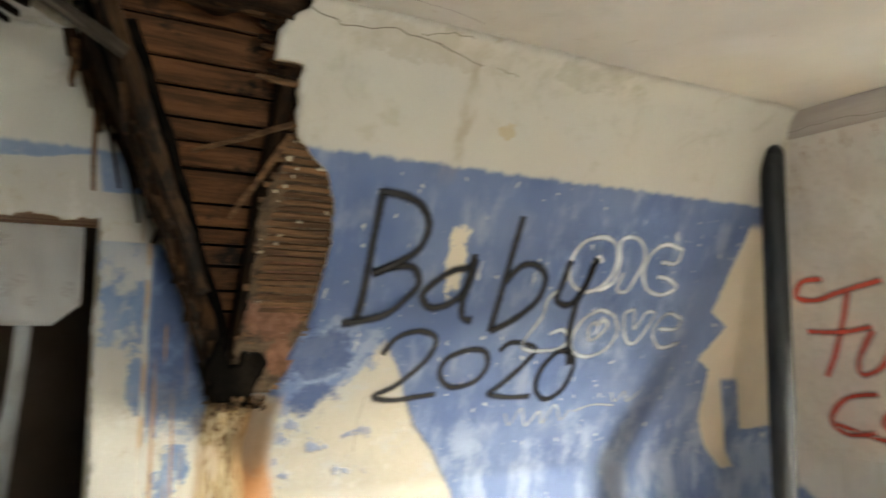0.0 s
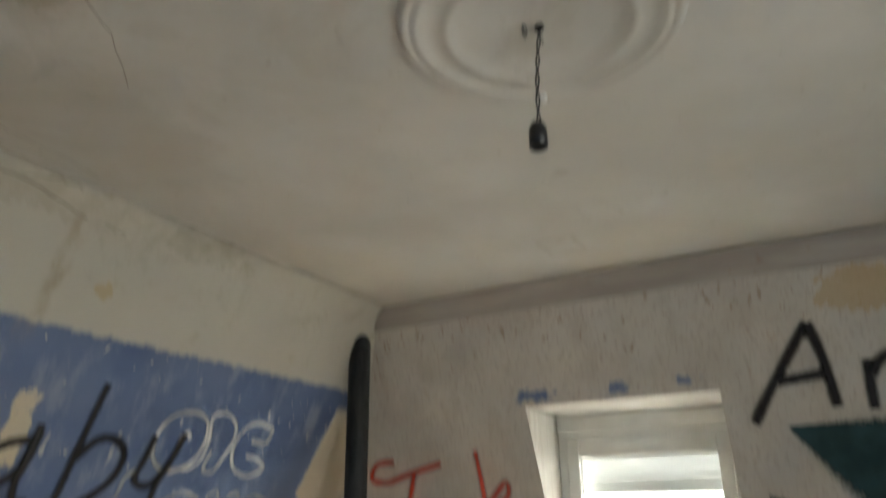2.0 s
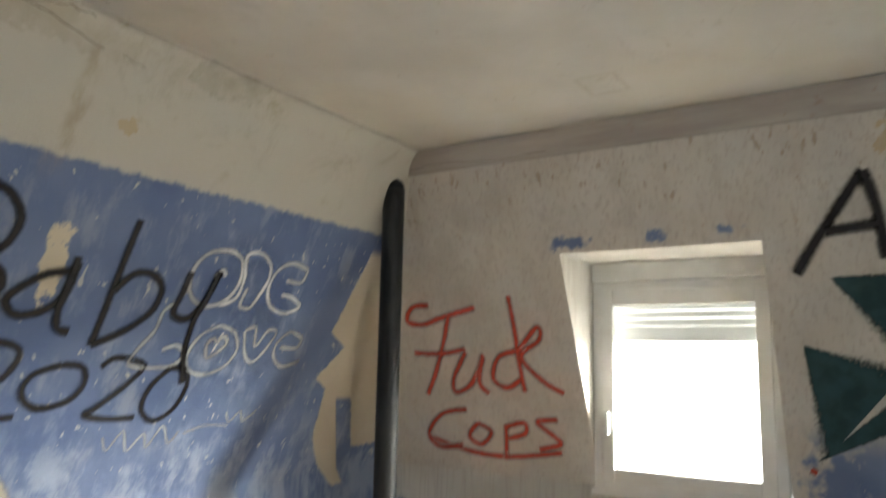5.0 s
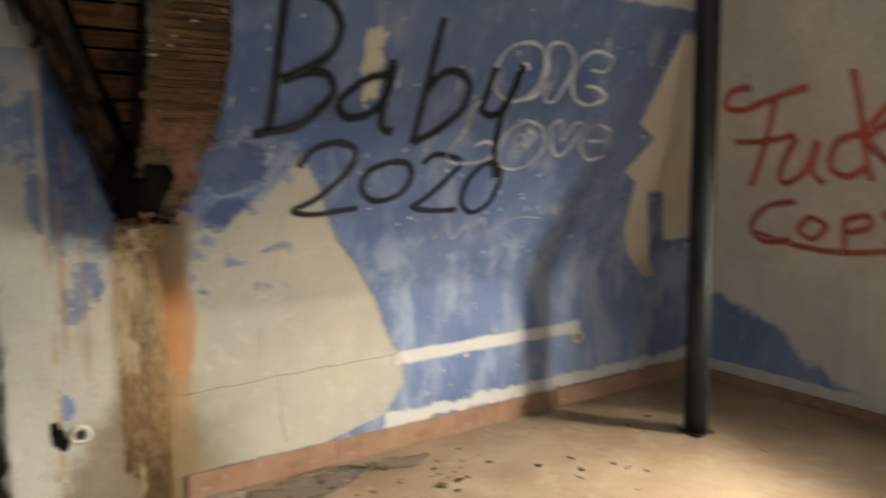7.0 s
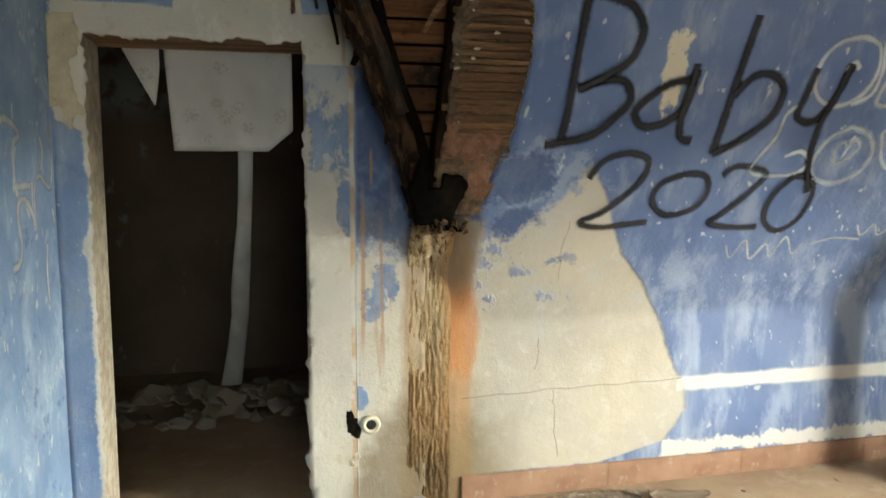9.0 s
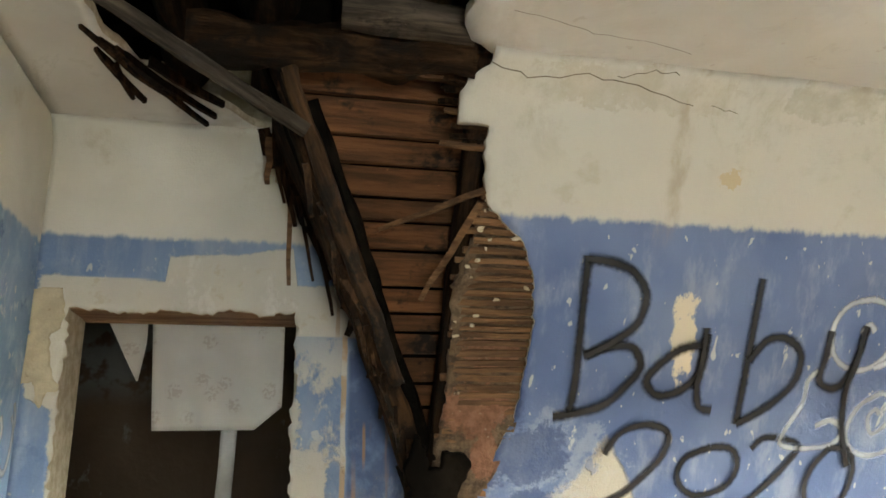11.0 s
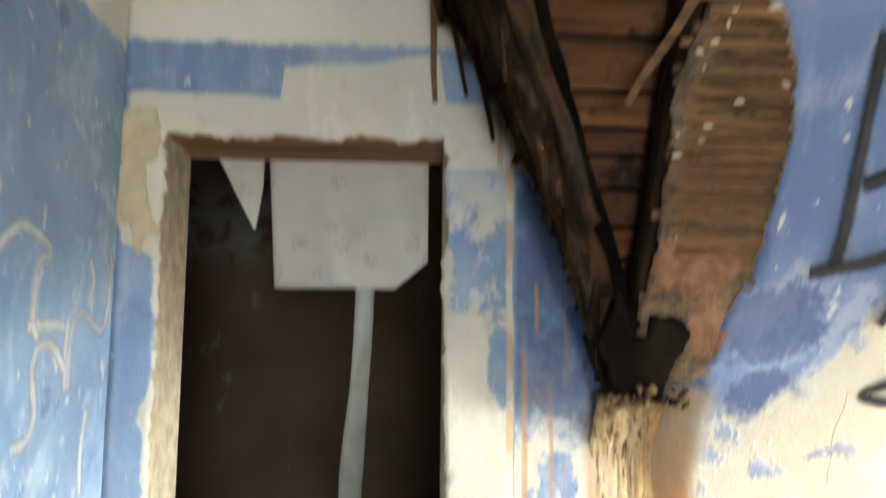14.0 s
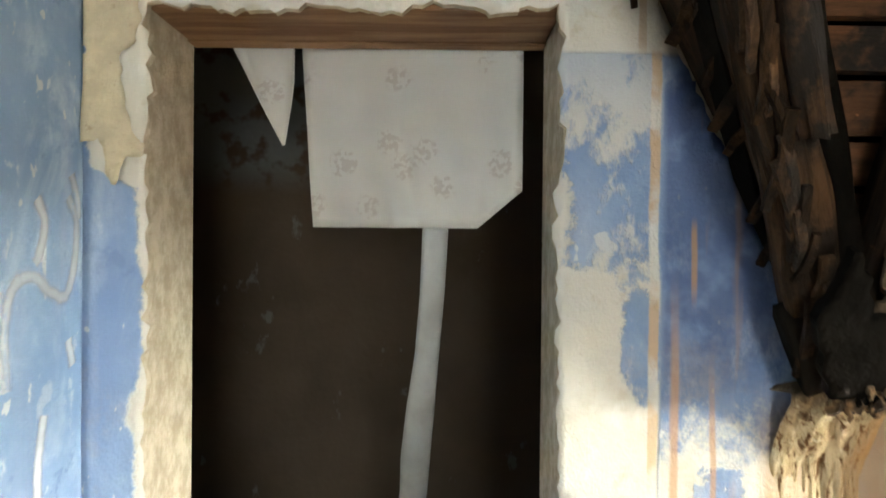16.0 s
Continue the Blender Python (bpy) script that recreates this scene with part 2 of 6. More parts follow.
def door_extra(m, col, wob, fine, streak, cloud):
    # plaster where the door casing was torn off, faded below, smeared blue and painted-in shadow beside the rafter
    rag = (m.noise(14.0, 6, 0.74, off=72) - 0.5) + (m.noise(52.0, 5, 0.75, off=74) - 0.5) * 0.6
    bare_c = m.mix(cloud.step(0.3, 0.7), (0.53, 0.505, 0.435), (0.455, 0.435, 0.39))
    bare_c = m.mix(m.noise(17, 4, 0.6, off=71).step(0.56, 0.68) * 0.4, bare_c, (0.40, 0.33, 0.22))
    bare_c = m.mix(m.noise(9, 5, 0.7, stretch=(1, 1, 0.5), off=75).step(0.56, 0.66) * 0.4, bare_c, (0.62, 0.61, 0.58))
    edge0 = m.z.line([(0.0, -0.012), (1.10, -0.020), (1.14, -0.038), (1.25, -0.006), (1.45, -0.012), (1.58, -0.02), (1.62, -0.11), (2.05, -0.11)])
    left = (m.x - edge0 + rag * 0.05).step(-0.006, 0.006)
    roof = m.x.line([(-0.12, 2.050), (0.312, 2.036), (0.322, 2.135), (0.56, 2.150), (0.70, 2.172), (0.765, 2.18), (0.785, 2.035), (1.0, 2.04)])
    over = (roof - m.z + rag * 0.03).step(-0.006, 0.006) * m.z.step(1.835, 1.85)
    bay = m.z.line([(1.40, 0.90), (1.44, 0.80), (1.52, 0.815), (1.60, 0.80), (1.70, 0.787), (1.85, 0.775)])
    column = (m.x - bay + rag * 0.10).step(-0.008, 0.010) * (m.z - 1.43 + rag * 0.20).step(-0.02, 0.02)
    column = column.most(blob(m, 0.945, 1.29, 0.040, 0.10, m.noise(12, 5, 0.7, off=73), 0.7))
    column = column * (1.0 - m.noise(8.0, 5, 0.7, stretch=(1, 1, 0.6), off=77).step(0.45, 0.57) * m.z.step(2.1, 1.62) * 0.9)
    strip = (1.0 - column) * m.x.step(0.60, 0.62) * m.x.step(0.985, 0.975) * m.z.step(1.86, 1.84)
    low = (m.x - 0.98).step(-0.006, 0.006) * (m.z - 1.12 + rag * 0.30).step(0.05, -0.05)
    low = low * (1.0 - blob(m, 1.05, 0.90, 0.055, 0.06, m.noise(18, 5, 0.7, off=81), 1.5)) * (1.0 - blob(m, 1.10, 0.985, 0.05, 0.07, m.noise(18, 5, 0.7, off=82), 1.5)) * (1.0 - blob(m, 0.995, 0.50, 0.03, 0.05, wob, 1.0))
    bare = (left * over).most(strip).most(low).most(left * m.x.step(0.3, 0.2) * m.z.step(2.05, 2.04))
    # deeper blue: smeared paint, and part of the rafter's shadow held in the colour
    deep = (m.x - 0.985).step(-0.01, 0.01) * m.noise(5, 4, 0.65, off=91).step(0.36, 0.56) * m.z.step(1.12, 1.28)
    col = m.mix(deep * 0.75, col, DEEP)
    haze = (m.x - 0.97).step(-0.01, 0.02) * m.noise(7, 6, 0.75, off=87, stretch=(1, 1, 0.5)).step(0.47, 0.64) * m.z.step(1.6, 1.3)
    col = m.mix(haze * 0.6, col, (0.34, 0.38, 0.45))
    col = m.mix(bare, col, bare_c)
    scuff = m.noise(8, 6, 0.75, off=89, stretch=(1, 1, 0.25)).step(0.56, 0.66) * (m.z - 2.1).step(-0.08, -0.06) * m.z.step(2.24, 2.2)
    col = m.mix(scuff * 0.5, col, (0.48, 0.48, 0.46))
    line = ((m.x - 0.968 + (wob - 0.5) * 0.016).size()).step(0.012, 0.007) * m.z.step(1.86, 1.84)
    col = m.mix(line * 0.9, col, m.mix(m.noise(6, 4, 0.6, off=93).step(0.42, 0.55), (0.48, 0.33, 0.19), (0.54, 0.515, 0.455)))
    drops = ((m.x - 1.083 + (streak - 0.5) * 0.03).size()).step(0.009, 0.003) * m.z.step(1.30, 1.1)
    drops = drops.most(((m.x - 1.006 + (streak - 0.5) * 0.04).size()).step(0.012, 0.004) * m.z.step(1.45, 1.2)).most(((m.x - 1.045 + (streak - 0.5) * 0.03).size()).step(0.008, 0.003) * m.z.step(1.35, 1.42) * m.z.step(1.54, 1.5))
    drops = drops * m.z.step(0.60, 0.85)
    col = m.mix(drops * 0.75, col, (0.40, 0.215, 0.095))
    run = m.noise(14, 3, 0.6, stretch=(1, 1, 0.09), off=97).step(0.60, 0.68) * m.x.step(0.99, 1.03)
    col = m.mix(run * 0.4, col, (0.36, 0.20, 0.085))
    drip = m.noise(30, 2, 0.5, stretch=(1, 1, 0.03), off=99).step(0.62, 0.68) * box_mask(m, 0.80, 0.96, 1.85, 2.03, wob, 0.02, 0.02)
    col = m.mix(drip * 0.6, col, (0.36, 0.23, 0.13))
    soak = (m.x - 1.165 + (streak - 0.5) * 0.16).step(-0.03, 0.04) * m.z.step(1.25, 1.1)
    col = m.mix(soak * 0.7, col, m.mix(m.noise(20, 4, 0.7, stretch=(1, 1, 0.2), off=137).step(0.4, 0.6), (0.40, 0.29, 0.165), (0.29, 0.185, 0.095)))
    damp = (m.z + (wob - 0.5) * 0.55 - (m.x - 1.05) * 1.3).step(0.50, 0.20) * m.x.step(0.88, 1.02)
    col = m.mix(damp * 0.8, col, (0.17, 0.125, 0.075))
    grime = m.noise(5.0, 6, 0.75, off=121).step(0.50, 0.68) * m.z.step(1.5, 1.2)
    col = m.mix(grime * 0.3, col, (0.34, 0.29, 0.215))
    return col, bare


def east_extra(m, col, wob, fine, streak, cloud):
    # whitish washed wall with grey streaks, blue left over near the floor and above the window
    pale = m.mix(cloud.step(0.3, 0.7), (0.60, 0.575, 0.53), (0.51, 0.49, 0.45))
    pale = m.mix(streak.step(0.48, 0.75) * 0.5, pale, (0.44, 0.40, 0.35))
    pale = m.mix(m.noise(12, 5, 0.7, stretch=(1, 1, 0.4), off=101).step(0.63, 0.72) * 0.6, pale, (0.40, 0.30, 0.21))
    comb = m.noise(60.0, 3, 0.6, stretch=(1, 1, 0.035), off=131, twist=0.3)
    pale = m.mix(comb.step(0.50, 0.68) * 0.45, pale, (0.37, 0.33, 0.29))
    pale = m.mix(m.noise(3.0, 5, 0.7, off=133).step(0.46, 0.66) * 0.4, pale, (0.42, 0.40, 0.37))
    runs = m.noise(26.0, 3, 0.6, stretch=(1, 1, 0.05), off=135).step(0.60, 0.68) * (m.z + (wob - 0.5) * 0.5).step(2.20, 2.36)
    pale = m.mix(runs * 0.6, pale, (0.30, 0.20, 0.13))
    foot = (m.z - m.y.line([(-1.30, 0.09), (-0.95, 0.17), (-0.55, 0.42), (-0.25, 0.55)]) + (m.noise(7, 5, 0.7, stretch=(1, 1, 0.4), off=103) - 0.5) * 0.30).step(0.03, -0.03) * (m.z - 0.14 + (wob - 0.5) * 0.06).step(-0.008, 0.008)
    tag = (m.z - 2.09 + (m.noise(22, 4, 0.7, off=105) - 0.5) * 0.10).size().step(0.034, 0.016) * m.noise(5, 3, 0.5, off=107).step(0.5, 0.56)
    tag = tag * ((m.y + 2.05).size()).step(0.56, 0.5)
    south = (m.y + 2.62 + (wob - 0.5) * 0.4).step(0.03, -0.03) * m.z.step(1.25, 1.05) * m.noise(4, 3, 0.6, off=109).step(0.4, 0.5)
    out = m.mix(foot.most(tag).most(south), pale, col)
    out = m.mix((((m.y + 3.22) / 0.2).op("POWER", 2.0) + ((m.z - 2.40) / 0.09).op("POWER", 2.0) + (m.noise(16, 5, 0.75, off=123) - 0.5) * 3.4).step(1.1, 0.9) * 0.65, out, (0.46, 0.34, 0.17))
    return out, None


M_SLOPE = wall_paint("worn_blue_slope", slope_extra, soft_white=(0.485, 0.465, 0.41), base=(0.098, 0.142, 0.275), faded=(0.150, 0.200, 0.335))
M_DOORWALL = wall_paint("worn_blue_door_wall", door_extra, 2.200, base=(0.145, 0.215, 0.365), faded=(0.21, 0.285, 0.43), worn=0.25)
M_EAST = wall_paint("washed_wall", east_extra, 9.0)
M_WEST = wall_paint("worn_blue_wall", None, 2.17, base=(0.165, 0.255, 0.40), faded=(0.235, 0.33, 0.465), worn=0.6)

m = Mat("old_ceiling_lime", 0.9)
c = m.mix(m.noise(1.3, 4, 0.55).step(0.3, 0.7), (0.60, 0.585, 0.55), (0.50, 0.485, 0.445))
c = m.mix(m.noise(4.5, 6, 0.7, off=5, twist=0.8).step(0.60, 0.72) * 0.45, c, (0.37, 0.345, 0.29))
c = m.mix(m.noise(20, 3, 0.6, off=9).step(0.68, 0.75) * 0.4, c, (0.33, 0.28, 0.21))
c = m.mix((((m.x - 1.16) / 0.22).op('POWER', 2.0) + ((m.y + 1.66) / 0.17).op('POWER', 2.0) + (m.noise(7, 6, 0.75, off=21) - 0.5) * 3.4).step(1.7, 0.2) * 0.6, c, (0.40, 0.345, 0.27))
c = m.mix((((m.x - 1.75) / 0.5).op('POWER', 2.0) + ((m.y + 1.15) / 0.35).op('POWER', 2.0) + (m.noise(3, 5, 0.7, off=25) - 0.5) * 3.0).step(1.2, 0.6) * 0.35, c, (0.42, 0.40, 0.345))
c = m.mix(m.noise(2.4, 6, 0.7, off=41, twist=1.0).step(0.44, 0.66) * (m.x * -1.0).step(-2.6, -1.2) * 0.45, c, (0.40, 0.375, 0.32))
c = m.mix(m.noise(1.1, 4, 0.6, off=43).step(0.42, 0.62) * m.x.step(2.0, 3.2) * 0.4, c, (0.57, 0.53, 0.42))
torn = (((m.x - 1.20) / 0.13).op('POWER', 2.0) + ((m.y + 1.70) / 0.13).op('POWER', 2.0) + (m.noise(13, 6, 0.78, off=45) - 0.5) * 5.0).step(1.2, 0.8)
c = m.mix(torn * 0.45, c, (0.31, 0.25, 0.175))
ghost = (((m.x - 3.45).size() - 0.10).most((m.y + 2.07).size() - 0.08) + (m.noise(20, 4, 0.7, off=47) - 0.5) * 0.03).size().step(0.014, 0.004)
c = m.mix(ghost * 0.3, c, (0.38, 0.34, 0.27))
crk = m.cells(1.7, feature="DISTANCE_TO_EDGE")
crack = (crk + (m.noise(9, 5, 0.7, off=4) - 0.5) * 0.22).size().step(0.007, 0.002) * m.noise(1.6, 2, 0.5, off=14).step(0.52, 0.60)
c = m.mix(crack * 0.12, c, (0.20, 0.17, 0.13))
M_CEIL = m.done(c, m.noise(6, 4, 0.6) + m.noise(60, 3, 0.6) * 0.35 - crack * 0.8, 0.4, 0.006)

m = Mat("dusty_floor", 0.75)
c = m.mix(m.noise(2.2, 5, 0.6).step(0.3, 0.7), (0.25, 0.165, 0.105), (0.34, 0.25, 0.165))
c = m.mix(m.noise(9, 6, 0.7, off=5).step(0.5, 0.7) * 0.5, c, (0.40, 0.33, 0.24))
c = m.mix(m.noise(45, 3, 0.6, off=8).step(0.66, 0.72) * 0.7, c, (0.07, 0.05, 0.035))
M_FLOOR = m.done(c, m.noise(30, 5, 0.6) + m.noise(200, 3, 0.6) * 0.4, 0.35, 0.004)

m = Mat("raw_plaster_edge", 0.95)
c = m.mix(m.noise(18, 5, 0.7).step(0.35, 0.65), (0.52, 0.46, 0.36), (0.36, 0.30, 0.215))
M_RAW = m.done(c, m.noise(40, 5, 0.7), 0.8, 0.01)


def wood(name, dark, light, along=(1, 1, 1), rot=0.0, rough=0.8, grain=22.0, spec=0.2):
    m = Mat(name, rough, spec=spec)
    g = m.noise(grain, 5, 0.65, stretch=along, twist=0.4)
    c = m.mix(g.step(0.35, 0.68), dark, light)
    c = m.mix(m.rand() * 0.5, c, tuple(v * 0.55 for v in dark))
    if rot:
        c = m.mix(m.noise(6, 5, 0.7, off=17).step(0.62 - rot, 0.75 - rot), c, (0.012, 0.009, 0.007))
    c = m.mix(m.noise(50, 3, 0.6, off=27).step(0.72, 0.76) * 0.35, c, tuple(min(0.5, v * 2.2) for v in light))
    return m.done(c, g + m.noise(8, 4, 0.6) * 0.7 + m.noise(grain * 2.5, 4, 0.7, stretch=along, off=33) * 0.6, 0.9, 0.012)


M_BOARD = wood("brown_roof_board", (0.060, 0.027, 0.013), (0.165, 0.072, 0.030), (0.10, 1, 1), 0.08, grain=30)
M_RAFTER = wood("rotten_rafter", (0.010, 0.006, 0.0035), (0.058, 0.031, 0.0155), (1, 1, 0.10), 0.14, grain=34, spec=0.06)
M_LOG = wood("split_brown_log", (0.032, 0.016, 0.008), (0.125, 0.066, 0.029), (1, 1, 0.10), 0.16, grain=34)
M_GREYWOOD = wood("weathered_grey_wood", (0.030, 0.023, 0.017), (0.135, 0.108, 0.082), (1, 1, 0.10), 0.05, grain=34)
M_LATH = wood("lath_wood", (0.080, 0.042, 0.021), (0.235, 0.130, 0.062), (0.1, 1, 1), 0.03, grain=40)
m = Mat("corky_rotten_stud", 0.95, spec=0.1)
g = m.noise(60, 5, 0.7, stretch=(1, 1, 0.13), twist=0.6)
c = m.mix(m.noise(22, 5, 0.7, stretch=(1, 1, 0.3)).step(0.35, 0.65), (0.36, 0.265, 0.15), (0.50, 0.405, 0.255))
c = m.mix(g.step(0.50, 0.38), c, (0.13, 0.065, 0.028))
c = m.mix(m.noise(30, 4, 0.7, off=5).step(0.62, 0.70) * 0.6, c, (0.60, 0.53, 0.38))
c = m.mix((m.x - 1.345 + (m.noise(14, 4, 0.6, stretch=(1, 1, 0.1), off=9) - 0.5) * 0.10).step(-0.02, 0.03) * 0.85, c, (0.47, 0.265, 0.115))
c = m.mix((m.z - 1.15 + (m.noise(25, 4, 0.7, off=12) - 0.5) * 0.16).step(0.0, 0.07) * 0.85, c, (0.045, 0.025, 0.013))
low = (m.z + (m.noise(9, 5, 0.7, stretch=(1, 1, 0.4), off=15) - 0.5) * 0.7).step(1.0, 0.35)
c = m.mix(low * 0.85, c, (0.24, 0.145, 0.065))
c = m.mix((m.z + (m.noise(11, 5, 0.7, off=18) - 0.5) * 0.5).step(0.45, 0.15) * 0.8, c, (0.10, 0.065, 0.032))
M_STUD = m.done(c, g + m.noise(45, 5, 0.75, off=3) * 0.8, 1.0, 0.014)
# near-black, so the deep shade of cavities, loft and holes is in the colour
m = Mat("shade_black", 0.98, spec=0.02)
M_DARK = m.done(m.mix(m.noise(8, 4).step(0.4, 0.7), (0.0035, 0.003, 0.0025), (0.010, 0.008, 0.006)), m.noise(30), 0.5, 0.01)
m = Mat("clay_daub", 0.95)
c = m.mix(m.noise(16, 5, 0.7).step(0.35, 0.65), (0.045, 0.029, 0.018), (0.110, 0.074, 0.045))
c = m.mix(m.noise(7, 5, 0.7, off=2).step(0.50, 0.62) * 0.6, c, (0.17, 0.125, 0.080))
red = blob(m, 1.43, 1.745, 0.10, 0.065, m.noise(14, 5, 0.7, off=6), 0.9).most(blob(m, 1.385, 1.56, 0.12, 0.085, m.noise(12, 5, 0.7, off=7), 0.8)).most(blob(m, 1.43, 1.40, 0.05, 0.08, m.noise(12, 5, 0.7, off=9), 0.8))
c = m.mix(red * 0.9, c, m.mix(m.noise(22, 5, 0.7, off=5).step(0.35, 0.65), (0.135, 0.060, 0.034), (0.225, 0.118, 0.075)))
c = m.mix(m.noise(40, 4, 0.7, off=4).step(0.64, 0.70) * 0.6, c, (0.36, 0.31, 0.24))
M_CLAY = m.done(m.mix(m.noise(10, 4, 0.7, off=8).step(0.58, 0.70) * 0.6, c, (0.035, 0.022, 0.013)), m.noise(35, 5, 0.75), 1.0, 0.014)

# ---- building helpers ----


def mesh_ob(name, bm, mat, parent=None, label=""):
    me = bpy.data.meshes.new(name)
    bm.normal_update()
    bm.to_mesh(me)
    bm.free()
    for one in (mat if isinstance(mat, (list, tuple)) else [mat]):
        me.materials.append(one)
    ob = new(name, me)
    if parent:
        ob.parent = parent
    if label:
        ob["label"] = label
    return ob


def part(name, bm, mat, parent, label=""):
    return mesh_ob(name, bm, mat, parent, label)


def thing(name, label, category, at=(0, 0, 0), group=""):
    ob = new(name)
    ob.location = at
    ob.empty_display_size = 0.1
    return tagged(ob, label, category, group)


def box(x0, x1, y0, y1, z0, z1, bm=None, bevel=0.0):
    own = bm is None
    bm = bm or bmesh.new()
    r = bmesh.ops.create_cube(bm, size=1.0)
    for v in r["verts"]:
        v.co = Vector(((x0 + x1) / 2 + v.co.x * (x1 - x0), (y0 + y1) / 2 + v.co.y * (y1 - y0), (z0 + z1) / 2 + v.co.z * (z1 - z0)))
    if bevel:
        es = {e for v in r["verts"] for e in v.link_edges}
        bmesh.ops.bevel(bm, geom=list(es), offset=bevel, segments=2, affect="EDGES", profile=0.6)
    return bm


def rough_beam(a, b, wide, deep, up=(0, 0, 1), steps=24, sides=10, jag=0.012, seed=0, square=0.55, taper=0.0):
    """An uneven beam from a to b, between round and square in section."""
    a, b = Vector(a), Vector(b)
    d = (b - a).normalized()
    s = d.cross(Vector(up)).normalized()
    u = s.cross(d).normalized()
    bm = bmesh.new()
    rings = []
    for i in range(steps + 1):
        f = i / steps
        c = a.lerp(b, f)
        ring = []
        for k in range(sides):
            an = 2 * math.pi * (k + 0.5) / sides
            cx, cy = math.cos(an), math.sin(an)
            q = max(abs(cx), abs(cy))
            cx, cy = cx * (1 - square) + cx / q * square, cy * (1 - square) + cy / q * square
            n = noise.noise(Vector((f * (b - a).length * 7 + seed * 3.1, k * 0.9, seed)))
            n2 = noise.noise(Vector((f * 2.3 + seed, 5.0, k * 0.35)))
            w = 1 - taper * f
            p = c + s * cx * (wide / 2 * w + n * jag + n2 * jag) + u * cy * (deep / 2 * w + n * jag)
            ring.append(bm.verts.new(p))
        rings.append(ring)
    for r0, r1 in zip(rings, rings[1:]):
        for k in range(sides):
            bm.faces.new((r0[k], r0[(k + 1) % sides], r1[(k + 1) % sides], r1[k]))
    bm.faces.new(rings[0][::-1])
    bm.faces.new(rings[-1])
    bmesh.ops.recalc_face_normals(bm, faces=bm.faces)
    for fc in bm.faces:
        fc.smooth = True
    return bm


def beam(name, label, category, a, b, wide, deep, mat, seed, jag=0.012, square=0.6, steps=48, sides=16, group="", taper=0.0):
    a, b = Vector(a), Vector(b)
    d = b - a
    bm = rough_beam((0, 0, 0), (0, 0, d.length), wide, deep, (0, 1, 0), steps, sides, jag, seed, square, taper)
    for v in bm.verts:
        v.co += Vector((noise.noise(v.co * 3 + Vector((seed, 0, 0))), noise.noise(v.co * 3 + Vector((0, seed, 5))), 0)) * jag * 0.9
        v.co += Vector((noise.noise(Vector((v.co.x * 60, v.co.y * 60, v.co.z * 6 + seed))), noise.noise(Vector((v.co.x * 60, v.co.y * 60, v.co.z * 6 - seed))), 0)) * jag * 0.5
    ob = tagged(mesh_ob(name, bm, mat), label, category, group)
    side = Vector((0, -1, 0)).cross(d).normalized()
    up = d.cross(side).normalized()
    ob.matrix_world = Matrix.Translation(a) @ Matrix((side, up, d.normalized())).transposed().to_4x4()
    return ob


def poly_sdf(pts, x, y):
    """Signed distance to a closed outline, negative inside."""
    best, inside = 1e9, False
    for (x0, y0), (x1, y1) in zip(pts, pts[1:] + pts[:1]):
        dx, dy = x1 - x0, y1 - y0
        f = max(0.0, min(1.0, ((x - x0) * dx + (y - y0) * dy) / (dx * dx + dy * dy + 1e-12)))
        best = min(best, math.hypot(x - x0 - f * dx, y - y0 - f * dy))
        if (y0 > y) != (y1 > y) and x < x0 + (y - y0) / (y1 - y0) * dx:
            inside = not inside
    return -best if inside else best


def jag(x, y, seed, big=0.02, small=0.010):
    return noise.noise(Vector((x * 7, y * 7, seed))) * big + noise.noise(Vector((x * 34, y * 34, seed + 9))) * small


